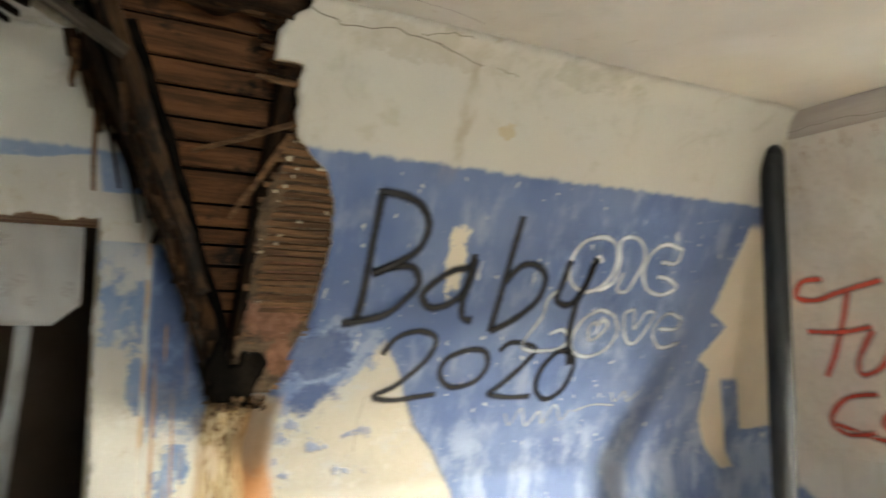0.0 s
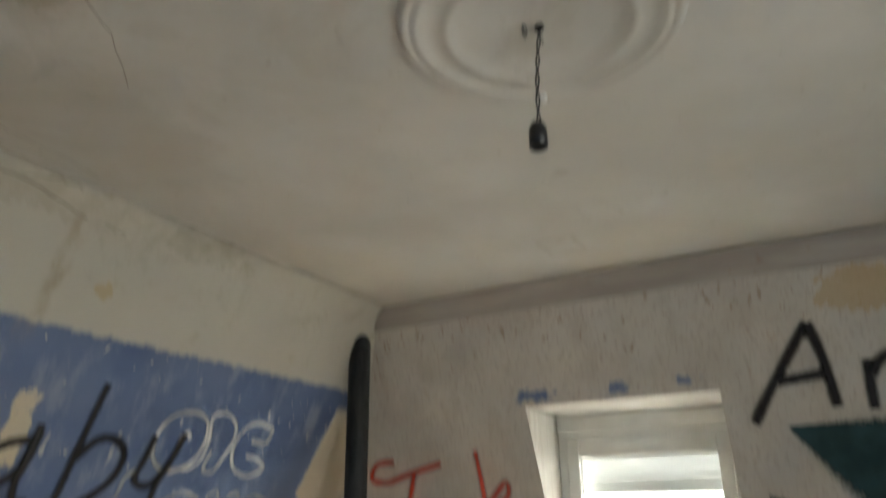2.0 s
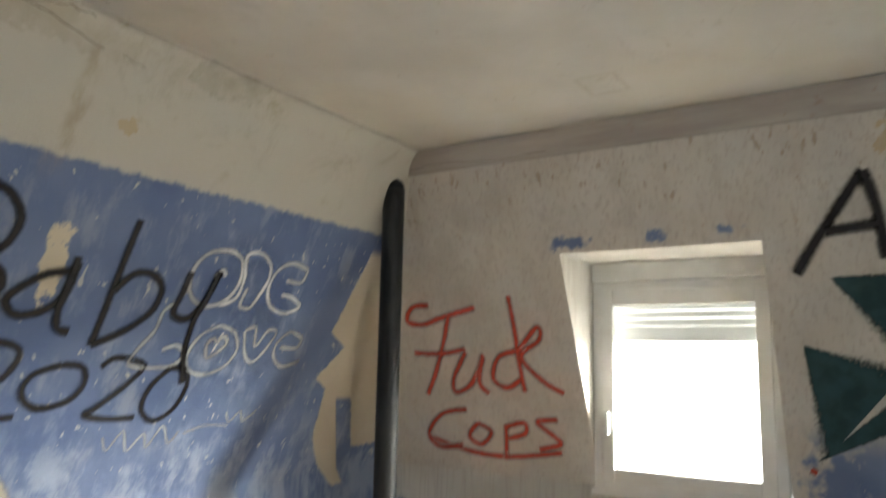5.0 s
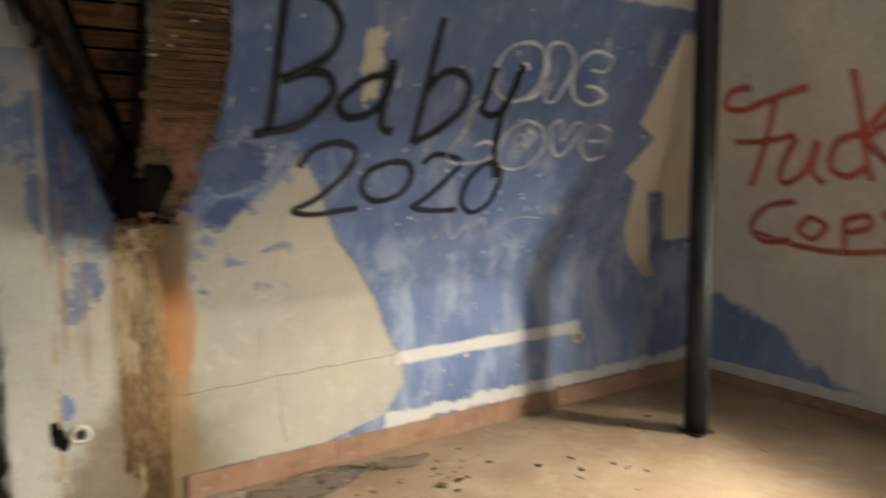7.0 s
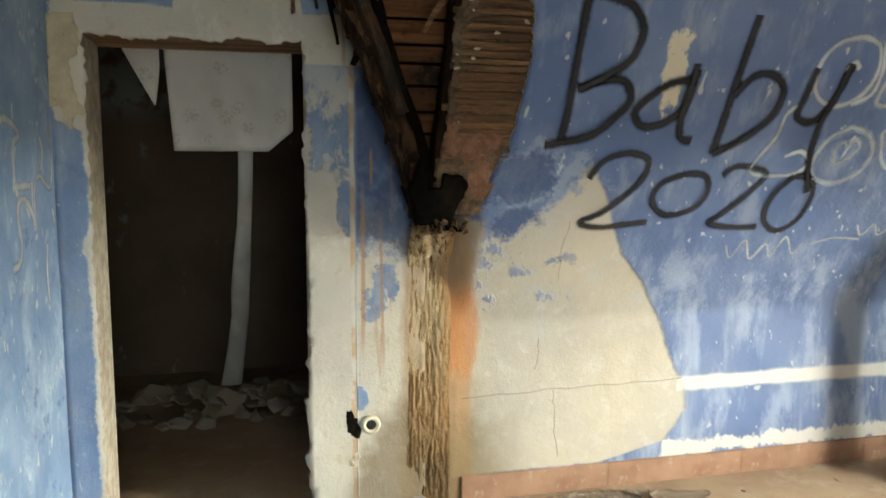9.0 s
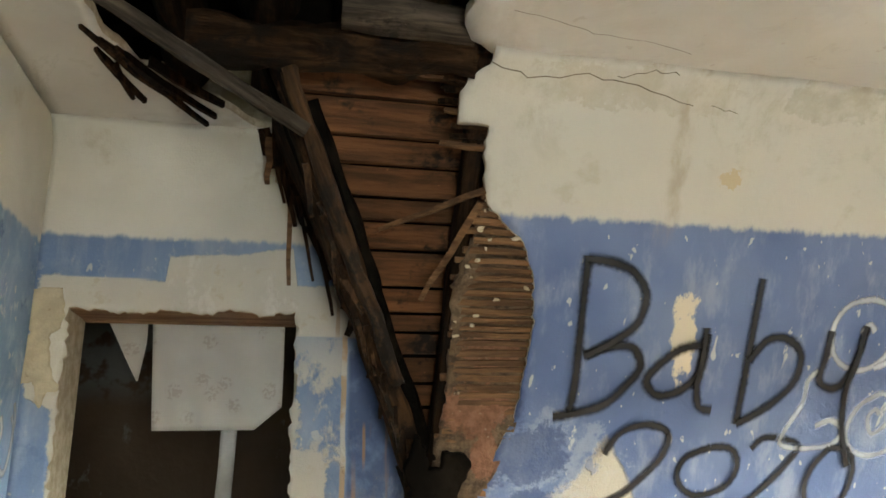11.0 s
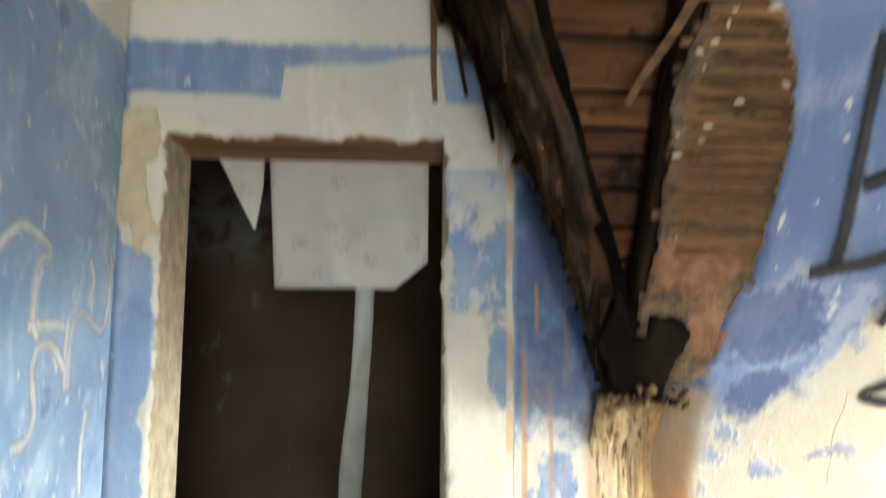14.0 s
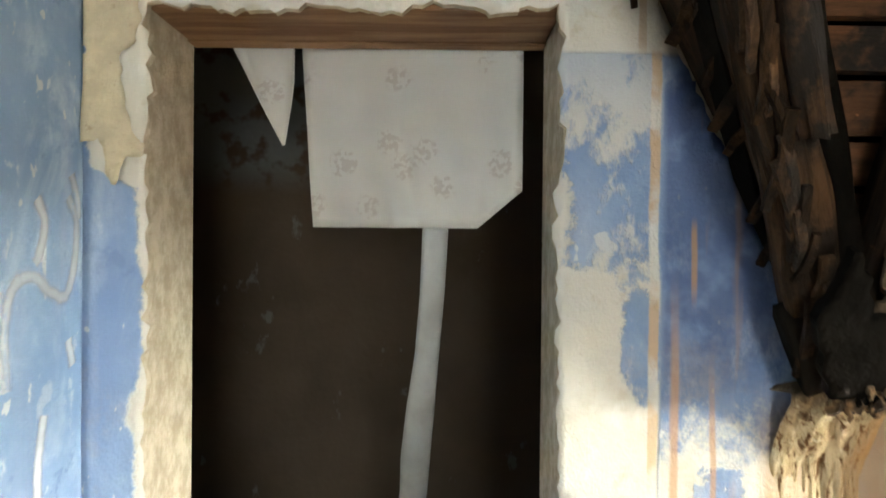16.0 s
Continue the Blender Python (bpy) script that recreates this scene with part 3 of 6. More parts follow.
def skin(name, u0, u1, v0, v1, step, place, keep, thick, mats, wave=0.004, seed=0, kind="structure", label="", category=""):
    """A sheet of plaster over (u, v); keep(u, v) > 0 where it stands. place(u, v, h) gives the point, h out of the wall."""
    nu, nv = max(1, round((u1 - u0) / step)), max(1, round((v1 - v0) / step))
    val = {}
    for i in range(nu + 1):
        for j in range(nv + 1):
            val[i, j] = keep(u0 + (u1 - u0) * i / nu, v0 + (v1 - v0) * j / nv)
    cells = {(i, j) for i in range(nu) for j in range(nv) if sum(val[i + a, j + b] for a in (0, 1) for b in (0, 1)) > 0}
    count = {}
    for i, j in cells:
        for a in (0, 1):
            for b in (0, 1):
                count[i + a, j + b] = count.get((i + a, j + b), 0) + 1
    bm = bmesh.new()
    front = {}
    for (i, j), n in count.items():
        u, v = u0 + (u1 - u0) * i / nu, v0 + (v1 - v0) * j / nv
        rim = n < 4 and 0 < i < nu and 0 < j < nv
        if rim:
            e = step * 0.5
            gx = (keep(u + e, v) - keep(u - e, v)) / (2 * e)
            gy = (keep(u, v + e) - keep(u, v - e)) / (2 * e)
            g = gx * gx + gy * gy
            if g > 1e-6:
                k = max(-1.1 * step, min(1.1 * step, val[i, j] / math.sqrt(g))) / math.sqrt(g)
                u, v = u - gx * k, v - gy * k
        h = noise.noise(Vector((u * 3, v * 3, seed))) * wave + noise.noise(Vector((u * 11, v * 11, seed + 3))) * wave * 0.5
        front[i, j] = (bm.verts.new(place(u, v, h)), u, v, h)
    back = {}

    def behind(key):
        if key not in back:
            _, u, v, h = front[key]
            back[key] = bm.verts.new(place(u, v, h - thick))
        return back[key]

    for i, j in cells:
        q = [(i, j), (i + 1, j), (i + 1, j + 1), (i, j + 1)]
        f = bm.faces.new([front[k][0] for k in q])
        f.smooth = True
        for (k0, k1), side in zip(zip(q, q[1:] + q[:1]), ((i, j - 1), (i + 1, j), (i, j + 1), (i - 1, j))):
            if side not in cells:
                s = bm.faces.new((front[k1][0], front[k0][0], behind(k0), behind(k1)))
                s.material_index = 1
    ob = mesh_ob(name, bm, mats)
    return tagged(ob, label, category, kind=kind)


# ---- the plan ----
CEIL = 2.63
KNEE = 0.80
N_BASE, E_BASE = 0.02, 4.72
N_LEAN, E_LEAN = 0.444, 0.455
X_W, Y_S = -0.12, -5.0
DOOR0, DOOR1, DOOR_H, WALL_T = 0.0, 0.785, 1.93, 0.30


def north(z):
    return N_BASE - max(0.0, z - KNEE) * N_LEAN


def hollow(z, r=0.10, deep=0.055):
    """How far the plaster rounds out of a wall below the ceiling."""
    return deep * max(0.0, (z - CEIL + r) / r) ** 2


def east(z):
    return E_BASE - max(0.0, z - KNEE) * E_LEAN



# ---- the large structure ----
tagged(mesh_ob("floor", box(-1.6, 5.2, -5.3, 2.7, -0.12, 0.0), M_FLOOR), "dusty brown floor strewn with dirt", "floor", kind="structure")

HOLE = [(1.33, 2.60), (1.27, 2.56), (1.23, 2.44), (1.35, 2.43), (1.34, 2.27), (1.36, 2.21), (1.41, 2.16), (1.49, 2.09), (1.555, 1.97),
        (1.56, 1.82), (1.54, 1.66), (1.51, 1.50), (1.46, 1.37), (1.40, 1.28), (1.33, 1.20), (1.0, 1.20), (0.4, 2.8), (1.30, 2.8)]


def north_keep(x, z):
    return poly_sdf(HOLE, x, z) + jag(x, z, 1.0, 0.012, 0.010)


def north_face(x, z):
    """The leaning wall's surface; low at its west end it turns back into the door wall's plane."""
    f = max(0.0, min(1.0, (x - 1.335) / 0.125))
    f = f * f * (3 - 2 * f)
    return north(z) if z > 1.35 else north(z) * f + 0.012 * (1 - f)


skin("wall_north", 1.245, 4.76, 0.0, CEIL, 0.022, lambda x, z, h: (x, north_face(x, z) - h - hollow(z), z), north_keep, 0.020, [M_SLOPE, M_RAW], 0.005, 1,
     label="leaning attic wall in worn blue paint over pale plaster, broken open at one end", category="wall")
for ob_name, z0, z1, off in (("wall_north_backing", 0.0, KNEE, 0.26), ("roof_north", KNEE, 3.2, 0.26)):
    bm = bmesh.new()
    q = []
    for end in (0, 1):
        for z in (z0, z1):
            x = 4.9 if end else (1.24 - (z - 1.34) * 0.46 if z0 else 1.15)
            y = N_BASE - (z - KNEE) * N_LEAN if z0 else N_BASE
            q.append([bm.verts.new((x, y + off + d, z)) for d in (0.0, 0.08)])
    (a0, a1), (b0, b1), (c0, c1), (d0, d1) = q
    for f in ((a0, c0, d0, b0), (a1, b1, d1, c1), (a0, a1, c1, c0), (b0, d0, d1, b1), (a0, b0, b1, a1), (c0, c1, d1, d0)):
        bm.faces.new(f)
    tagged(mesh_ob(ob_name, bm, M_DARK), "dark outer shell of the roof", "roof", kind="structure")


def diag(z):
    """Where the door wall's plaster stops against the rafter."""
    return 1.235 - (z - 1.33) * 0.465


def door_keep(x, z):
    d = max(DOOR0 - x, x - DOOR1, z - DOOR_H) + jag(x, z, 4.0, 0.016, 0.018)
    e = diag(z) + 0.015 - x + jag(x, z, 6.0, 0.016, 0.014) if z > 1.2 else 1.0
    if z > 2.28:
        e = min(e, 0.765 - (z - 2.28) * 0.42 - x + jag(x, z, 16.0, 0.03, 0.02))
    return min(d, e)


skin("wall_door_plaster", X_W, 1.265, 0.0, CEIL, 0.02, lambda x, z, h: (x, -h - hollow(z, 0.13, 0.08), z), door_keep, 0.022, [M_DOORWALL, M_RAW], 0.005, 2,
     label="plaster of the door wall, worn blue and cream, torn round the opening", category="wall")
bm = box(X_W - 0.25, -0.012, 0.015, WALL_T, 0, CEIL + 0.3)
box(0.795, 1.265, 0.015, WALL_T, 0, CEIL + 0.3, bm)
box(-0.012, 0.795, 0.015, WALL_T, DOOR_H + 0.03, CEIL + 0.3, bm)
tagged(mesh_ob("wall_door", bm, M_RAW), "thick rubble wall round a bare doorway", "wall", kind="structure")

bm = box(X_W - 0.2, X_W, Y_S, 0.004, 0, CEIL)
bmesh.ops.subdivide_edges(bm, edges=bm.edges, cuts=1)
tagged(mesh_ob("wall_west", bm, M_WEST), "blue painted wall with scuffs, white above", "wall", kind="structure")
bm = box(X_W - 0.2, 0.55, Y_S - 0.2, Y_S, 0, CEIL)
box(1.65, 5.0, Y_S - 0.2, Y_S, 0, CEIL, bm)
box(0.55, 1.65, Y_S - 0.2, Y_S, 0, 0.85, bm)
box(0.55, 1.65, Y_S - 0.2, Y_S, 2.05, CEIL, bm)
tagged(mesh_ob("wall_south", bm, M_WEST), "worn blue wall with a window opening, white above", "wall", kind="structure")


def prism(bm, pts, y0, y1):
    a = [bm.verts.new((x, y0, z)) for x, z in pts]
    b = [bm.verts.new((x, y1, z)) for x, z in pts]
    bm.faces.new(a)
    bm.faces.new(b[::-1])
    for i in range(len(pts)):
        k = (i + 1) % len(pts)
        bm.faces.new((a[k], a[i], b[i], b[k]))


bm = bmesh.new()
FULL = [(E_BASE, 0), (E_BASE, KNEE), (east(CEIL), CEIL), (5.0, CEIL), (5.0, 0)]
prism(bm, FULL, Y_S, WIN_Y0)
prism(bm, FULL, WIN_Y1, 0.3)
prism(bm, [(east(WIN_Z1), WIN_Z1), (east(CEIL), CEIL), (5.0, CEIL), (5.0, WIN_Z1)], WIN_Y0, WIN_Y1)
prism(bm, [(E_BASE, 0), (E_BASE, WIN_Z0 - 0.01), (5.0, WIN_Z0 - 0.01), (5.0, 0)], WIN_Y0, WIN_Y1)
bmesh.ops.recalc_face_normals(bm, faces=bm.faces)
tagged(mesh_ob("wall_east", bm, M_EAST), "leaning whitewashed wall with a deep window opening", "wall", kind="structure")

CEIL_HOLE = [(0.20, -1.25), (0.17, -0.74), (0.26, -0.42), (0.46, -0.30), (0.60, -0.10), (1.0, -0.02), (1.4, 0.05), (1.4, -0.70), (1.33, -0.78), (1.24, -0.90),
             (1.23, -1.05), (1.05, -1.30), (0.6, -1.42)]
skin("ceiling", X_W, 4.0, Y_S, 0.012, 0.05, lambda x, y, h: (x, y, CEIL + h), lambda x, y: poly_sdf(CEIL_HOLE, x, y) + jag(x, y, 8.0, 0.03, 0.015), -0.03,
     [M_CEIL, M_RAW], 0.006, 5, label="stained white plaster ceiling with cracks and a broken hole", category="ceiling")
# box that closes the loft, its darkness given by the near-black colour
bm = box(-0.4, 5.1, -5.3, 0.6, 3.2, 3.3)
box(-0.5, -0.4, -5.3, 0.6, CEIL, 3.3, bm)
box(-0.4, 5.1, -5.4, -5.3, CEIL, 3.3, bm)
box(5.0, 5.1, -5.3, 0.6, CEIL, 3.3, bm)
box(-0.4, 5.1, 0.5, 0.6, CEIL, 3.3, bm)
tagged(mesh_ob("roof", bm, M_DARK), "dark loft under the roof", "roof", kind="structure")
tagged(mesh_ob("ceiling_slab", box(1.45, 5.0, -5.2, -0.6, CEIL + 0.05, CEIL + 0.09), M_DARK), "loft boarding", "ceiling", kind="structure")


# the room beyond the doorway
# dark brown with some grey patches, for walls and ceiling alike
m = Mat("dark_brown_wall", 0.9)
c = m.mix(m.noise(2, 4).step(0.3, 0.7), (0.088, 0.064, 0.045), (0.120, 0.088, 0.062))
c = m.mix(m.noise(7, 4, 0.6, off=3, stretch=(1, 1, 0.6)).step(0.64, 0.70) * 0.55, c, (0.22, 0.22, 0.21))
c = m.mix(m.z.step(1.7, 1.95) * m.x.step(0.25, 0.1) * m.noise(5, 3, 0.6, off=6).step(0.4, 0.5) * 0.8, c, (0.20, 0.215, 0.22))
M_BACK_ROOM = m.done(c, m.noise(25, 4), 0.4, 0.006)
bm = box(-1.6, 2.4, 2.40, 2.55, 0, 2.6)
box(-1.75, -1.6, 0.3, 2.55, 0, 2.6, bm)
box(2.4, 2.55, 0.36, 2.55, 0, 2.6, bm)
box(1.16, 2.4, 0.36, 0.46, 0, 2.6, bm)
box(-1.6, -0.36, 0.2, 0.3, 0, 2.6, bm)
tagged(mesh_ob("wall_back_room", bm, M_BACK_ROOM), "dark brown walls of the dark room beyond", "wall", kind="structure")
tagged(mesh_ob("ceiling_back_room", box(-1.7, 2.5, WALL_T, 2.55, 2.6, 2.7), M_BACK_ROOM), "dark ceiling of the back room", "ceiling", kind="structure")

# ---- roof timbers in the hole ----
hole_boards = thing("roof_sheathing", "brown horizontal roof boards seen through the broken wall", "roof boards", (1.0, -0.3, 1.3))
SEAMS = (1.30, 1.40, 1.50, 1.585, 1.665, 1.757, 1.833, 1.895, 1.979, 2.095, 2.184, 2.257, 2.355, 2.438, 2.553, 2.66)
for i, (z0, z_next) in enumerate(zip(SEAMS, SEAMS[1:])):
    tall = z_next - z0 - 0.013
    y0 = N_BASE - (z0 - KNEE) * N_LEAN + 0.165
    y1 = N_BASE - (z0 + tall - KNEE) * N_LEAN + 0.165
    bm = bmesh.new()
    xa, xb = 1.24 - (z0 - 1.34) * 0.46, 1.62
    segs = 10
    rows = []
    for k in range(segs + 1):
        x = xa + (xb - xa) * k / segs
        j = noise.noise(Vector((x * 4, i * 3.3, 0))) * 0.006 + 0.010 * noise.noise(Vector((i * 5.7, 0, 3)))
        rows.append([bm.verts.new((x, y, z)) for y, z in ((y0 + j, z0 + j), (y1 + j, z0 + tall + j * 0.5), (y1 + 0.024, z0 + tall), (y0 + 0.024, z0))])
    for r0, r1 in zip(rows, rows[1:]):
        for k in range(4):
            bm.faces.new((r0[k], r1[k], r1[(k + 1) % 4], r0[(k + 1) % 4]))
    bm.faces.new(rows[0])
    bm.faces.new(rows[-1][::-1])
    bmesh.ops.recalc_face_normals(bm, faces=bm.faces)
    ob = part("board", bm, M_BOARD, hole_boards)
    ob.location = -hole_boards.location


def on_slope(x, z, out=0.0):
    """A point on the leaning wall's plane, out metres into the room."""
    k = math.hypot(1, N_LEAN)
    return Vector((x, N_BASE - (z - KNEE) * N_LEAN - out / k, z - out * N_LEAN / k))


def standing(name, label, category, bm, mat, group=""):
    return tagged(mesh_ob(name, bm, mat), label, category, group)


hip = thing("hip_rafter", "rotten dark brown hip rafter slanting across the broken wall", "rafter", on_slope(1.225, 1.33, -0.1))


def hip_part(name, label, a, b, wide, deep, mat, seed, jagged, square):
    ob = beam(name, label, "", a, b, wide, deep, mat, seed, jagged, square, 72, 18)
    world_at = ob.matrix_world.copy()
    ob.parent = hip
    ob.matrix_world = Matrix.Translation(-hip.location) @ world_at
    for key in ("category", "group", "kind"):
        if key in ob:
            del ob[key]


hip_part("trunk", "rotten brown main timber", on_slope(1.245, 1.27, -0.100), on_slope(0.760, 2.40, -0.095), 0.105, 0.10, M_RAFTER, 3, 0.017, 0.6)
hip_part("split_log", "split brown bark-edged log", on_slope(1.115, 1.63, -0.050), on_slope(0.705, 2.54, -0.010), 0.046, 0.060, M_LOG, 7, 0.012, 0.35)
hip_part("black_edge", "near-black strip along the right edge", on_slope(1.242, 1.40, -0.095), on_slope(0.790, 2.46, -0.085), 0.046, 0.080, M_DARK, 8, 0.010, 0.5)
beam("rafter", "upright dark rafter that carries the laths", "rafter", on_slope(1.262, 1.22, -0.075), on_slope(1.33, 2.62, -0.075), 0.06, 0.10, M_RAFTER, 9, 0.005, 0.9)
beam("purlin", "blackened horizontal purlin under the broken ceiling", "beam", (0.42, -0.735, 2.615), (1.285, -0.76, 2.605), 0.13, 0.12, M_RAFTER, 11, 0.026, 0.8, taper=0.25)
beam("purlin", "short grey-brown timber lying over the purlin", "beam", (0.86, -0.84, 2.69), (1.27, -0.86, 2.68), 0.09, 0.10, M_GREYWOOD, 13, 0.014, 0.8)
for k, x in enumerate((0.36, 0.66, 0.92, 1.18)):
    beam("joist", "dark loft joist above the broken ceiling", "beam", (x, -0.10, 2.80), (x + 0.02, -1.75, 2.82), 0.09, 0.14, M_RAFTER, 15 + k, 0.01, 0.85, 24, 12, "loft joists")

# laths nailed across the upright rafter, plaster keys still between some
laths = thing("lath_panel", "bare brown laths with bits of plaster on them", "laths", (1.4, -0.3, 1.3))


def edge_of_hole(z):
    pts = [p for p in HOLE if p[0] > 1.22 and p[1] < 2.5]
    pts.sort(key=lambda p: p[1])
    for (x0, z0), (x1, z1) in zip(pts, pts[1:]):
        if z0 <= z <= z1:
            return x0 + (x1 - x0) * (z - z0) / max(1e-6, z1 - z0)
    return pts[-1][0]


rng = random.Random(5)
z = 1.27
while z < 2.30:
    wide = rng.uniform(0.013, 0.021)
    x0 = 1.262 + rng.uniform(-0.012, 0.03) + max(0, z - 1.95) * 0.32
    x1 = edge_of_hole(z) + 0.06
    bm = bmesh.new()
    rows = []
    for k in range(5):
        x = x0 + (x1 - x0) * k / 4
        dz = rng.uniform(-0.003, 0.003) + noise.noise(Vector((x * 4, z * 9, 0))) * 0.006
        a, b = on_slope(x, z + dz, -0.0060), on_slope(x, z + dz + wide, -0.0080)
        a2, b2 = on_slope(x, z + dz, -0.022), on_slope(x, z + dz + wide, -0.022)
        rows.append([bm.verts.new(p) for p in (a, b, b2, a2)])
    for r0, r1 in zip(rows, rows[1:]):
        for k in range(4):
            bm.faces.new((r0[k], r1[k], r1[(k + 1) % 4], r0[(k + 1) % 4]))
    bm.faces.new(rows[0])
    bm.faces.new(rows[-1][::-1])
    bmesh.ops.recalc_face_normals(bm, faces=bm.faces)
    ob = part("lath", bm, M_LATH, laths)
    ob.location = -laths.location
    z += wide + rng.uniform(0.006, 0.012)

def lathe_dome(r, z, n=20):
    """A rounded top of radius r above height z."""
    bm = bmesh.new()
    bmesh.ops.create_uvsphere(bm, u_segments=n, v_segments=12, radius=r)
    for v in bm.verts:
        v.co.z = z + max(-0.01, v.co.z)
    for f in bm.faces:
        f.smooth = True
    return bm


# ---- the post, black from the floor to the leaning wall ----
post = thing("post", "black painted round timber post standing on the floor", "post", (3.855, -0.695, 0))
mm = Mat("black_paint", 0.5, spec=0.3)
M_BLACK = mm.done(mm.mix(mm.noise(14, 4, stretch=(1, 1, 0.2)).step(0.4, 0.7), (0.008, 0.009, 0.010), (0.022, 0.024, 0.026)), mm.noise(30, 4, stretch=(1, 1, 0.15)), 0.4, 0.004)
part("cap", lathe_dome(0.060, 2.42), M_BLACK, post)
part("shaft", rough_beam((0, 0, 0.012), (0, 0, 2.42), 0.120, 0.120, (0, 1, 0), 30, 20, 0.0012, 21, 0.05), M_BLACK, post)
part("base_plate", box(-0.066, 0.066, -0.066, 0.066, 0.0, 0.012, bevel=0.003), M_BLACK, post)

# cheek between the slanting rafter and the door wall: dark splintered lining
bm = bmesh.new()
rows = []
for k in range(15):
    z = 1.30 + (2.62 - 1.30) * k / 14
    xr = 1.225 - (z - 1.33) * 0.4327 - 0.015
    p0 = on_slope(xr, z, -0.06)
    p1 = Vector((diag(z) + 0.03, 0.012, z))
    rows.append([bm.verts.new(p0.lerp(p1, f) + Vector((jag(z * 3, f * 5, 2) * 0.6, 0, 0))) for f in (0, 0.33, 0.66, 1)])
for r0, r1 in zip(rows, rows[1:]):
    for k in range(3):
        bm.faces.new((r0[k], r0[k + 1], r1[k + 1], r1[k]))
tagged(mesh_ob("rafter_cheek", bm, M_RAFTER), "dark rough lining beside the rafter", "wall", kind="structure")

# splinters and hanging laths
rng = random.Random(12)


def stick(a, b, wide, thick, seed, bend=0.0):
    """A split lath from a to b, narrowing to a ragged end."""
    a, b = Vector(a), Vector(b)
    d = (b - a).normalized()
    s = d.cross(Vector((0, -1, 0.2))).normalized()
    u = s.cross(d)
    bm = bmesh.new()
    rows = []
    for k in range(7):
        f = k / 6
        c = a.lerp(b, f) + u * bend * math.sin(f * math.pi) + s * noise.noise(Vector((f * 3, seed, 0))) * wide * 0.3
        w = wide * (1 - 0.35 * f * f) / 2 * (1 + noise.noise(Vector((f * 6, seed, 4))) * 0.35)
        rows.append([bm.verts.new(c + s * w * i + u * thick / 2 * j) for i, j in ((-1, -1), (1, -1), (1, 1), (-1, 1))])
    for r0, r1 in zip(rows, rows[1:]):
        for k in range(4):
            bm.faces.new((r0[k], r0[(k + 1) % 4], r1[(k + 1) % 4], r1[k]))
    bm.faces.new(rows[0][::-1])
    bm.faces.new(rows[-1])
    bmesh.ops.recalc_face_normals(bm, faces=bm.faces)
    return bm


standing("hanging_lath", "brown split lath hanging down the door wall", "lath", stick((0.735, -0.03, 2.62), (0.752, -0.014, 2.035), 0.022, 0.010, 1), M_LATH)
for k in range(9):
    z = 2.60 - k * 0.055
    x = diag(z) - 0.015 - rng.uniform(0, 0.02)
    standing("splinter", "dark splintered strip of wood against the rafter", "wood splinter",
             stick((x + 0.02, -0.05 - 0.02 * (k % 3), z + 0.04), (x + 0.07 + rng.uniform(0, .05), -0.03, z - rng.uniform(0.14, 0.30)), rng.uniform(0.014, 0.03), 0.008, k + 3, 0.01), M_RAFTER, "splinters by the rafter")
for k in range(12):
    f = k / 11
    z = 2.15 - f * 0.85
    x = diag(z) + 0.005
    standing("splinter", "dark splintered strip of wood against the rafter", "wood splinter",
             stick((x + 0.045, -0.12 - (z - 1.2) * 0.20, z + 0.07), (x + rng.uniform(0.0, 0.03), -0.02 - (z - 1.2) * 0.09, z - rng.uniform(0.02, 0.10)), rng.uniform(0.016, 0.035), 0.010, k + 33, 0.008), M_RAFTER, "splinters by the rafter")
for k in range(14):
    x = 0.60 + 0.017 * k + rng.uniform(-0.012, 0.012)
    z = 2.64 - rng.uniform(0.0, 0.05)
    standing("splinter", "dark splintered strip of wood hanging in the torn corner", "wood splinter",
             stick((x + 0.03, -0.06 - rng.uniform(0.0, 0.10), z), (x + rng.uniform(0.02, 0.07), -0.035, z - rng.uniform(0.08, 0.18) - 0.008 * k), rng.uniform(0.012, 0.030), 0.009, k + 203, 0.006), M_LATH if k % 4 == 2 else M_RAFTER, "splinters in the torn corner")
for k in range(26):
    z = 2.28 - 0.036 * k
    x = 1.225 - (z - 1.33) * 0.4327
    p = on_slope(x - 0.045 + rng.uniform(-0.012, 0.045), z, -0.03)
    q = on_slope(x - 0.01 + rng.uniform(-0.02, 0.05), z - rng.uniform(0.07, 0.16), -0.055)
    standing("splinter", "raised splinter of rotten brown wood on the rafter", "wood splinter", stick(p, q, rng.uniform(0.010, 0.026), 0.010, k + 240, 0.012), M_LOG if k % 3 == 0 else M_RAFTER, "splinters on the rafter")
beam("pole", "weathered grey pole, pale along one side, fallen across the hole", "pole", (0.05, -0.93, 2.70), on_slope(0.775, 2.37, 0.035), 0.046, 0.044, M_GREYWOOD, 41, 0.007, 0.5)
for k, (a, b, w) in enumerate((((0.12, -0.72, 2.64), (0.36, -0.30, 2.60), 0.05), ((0.16, -0.66, 2.63), (0.47, -0.26, 2.585), 0.035), ((0.20, -0.62, 2.625), (0.44, -0.22, 2.57), 0.028),
                               ((0.14, -0.60, 2.63), (0.25, -0.36, 2.575), 0.03), ((0.28, -0.52, 2.64), (0.50, -0.33, 2.60), 0.04), ((0.18, -0.52, 2.62), (0.22, -0.40, 2.56), 0.018))):
    standing("broken_lath", "broken dark lath hanging from the torn ceiling", "lath", stick(a, b, w, 0.012, 60 + k, -0.01), M_RAFTER, "torn ceiling laths")
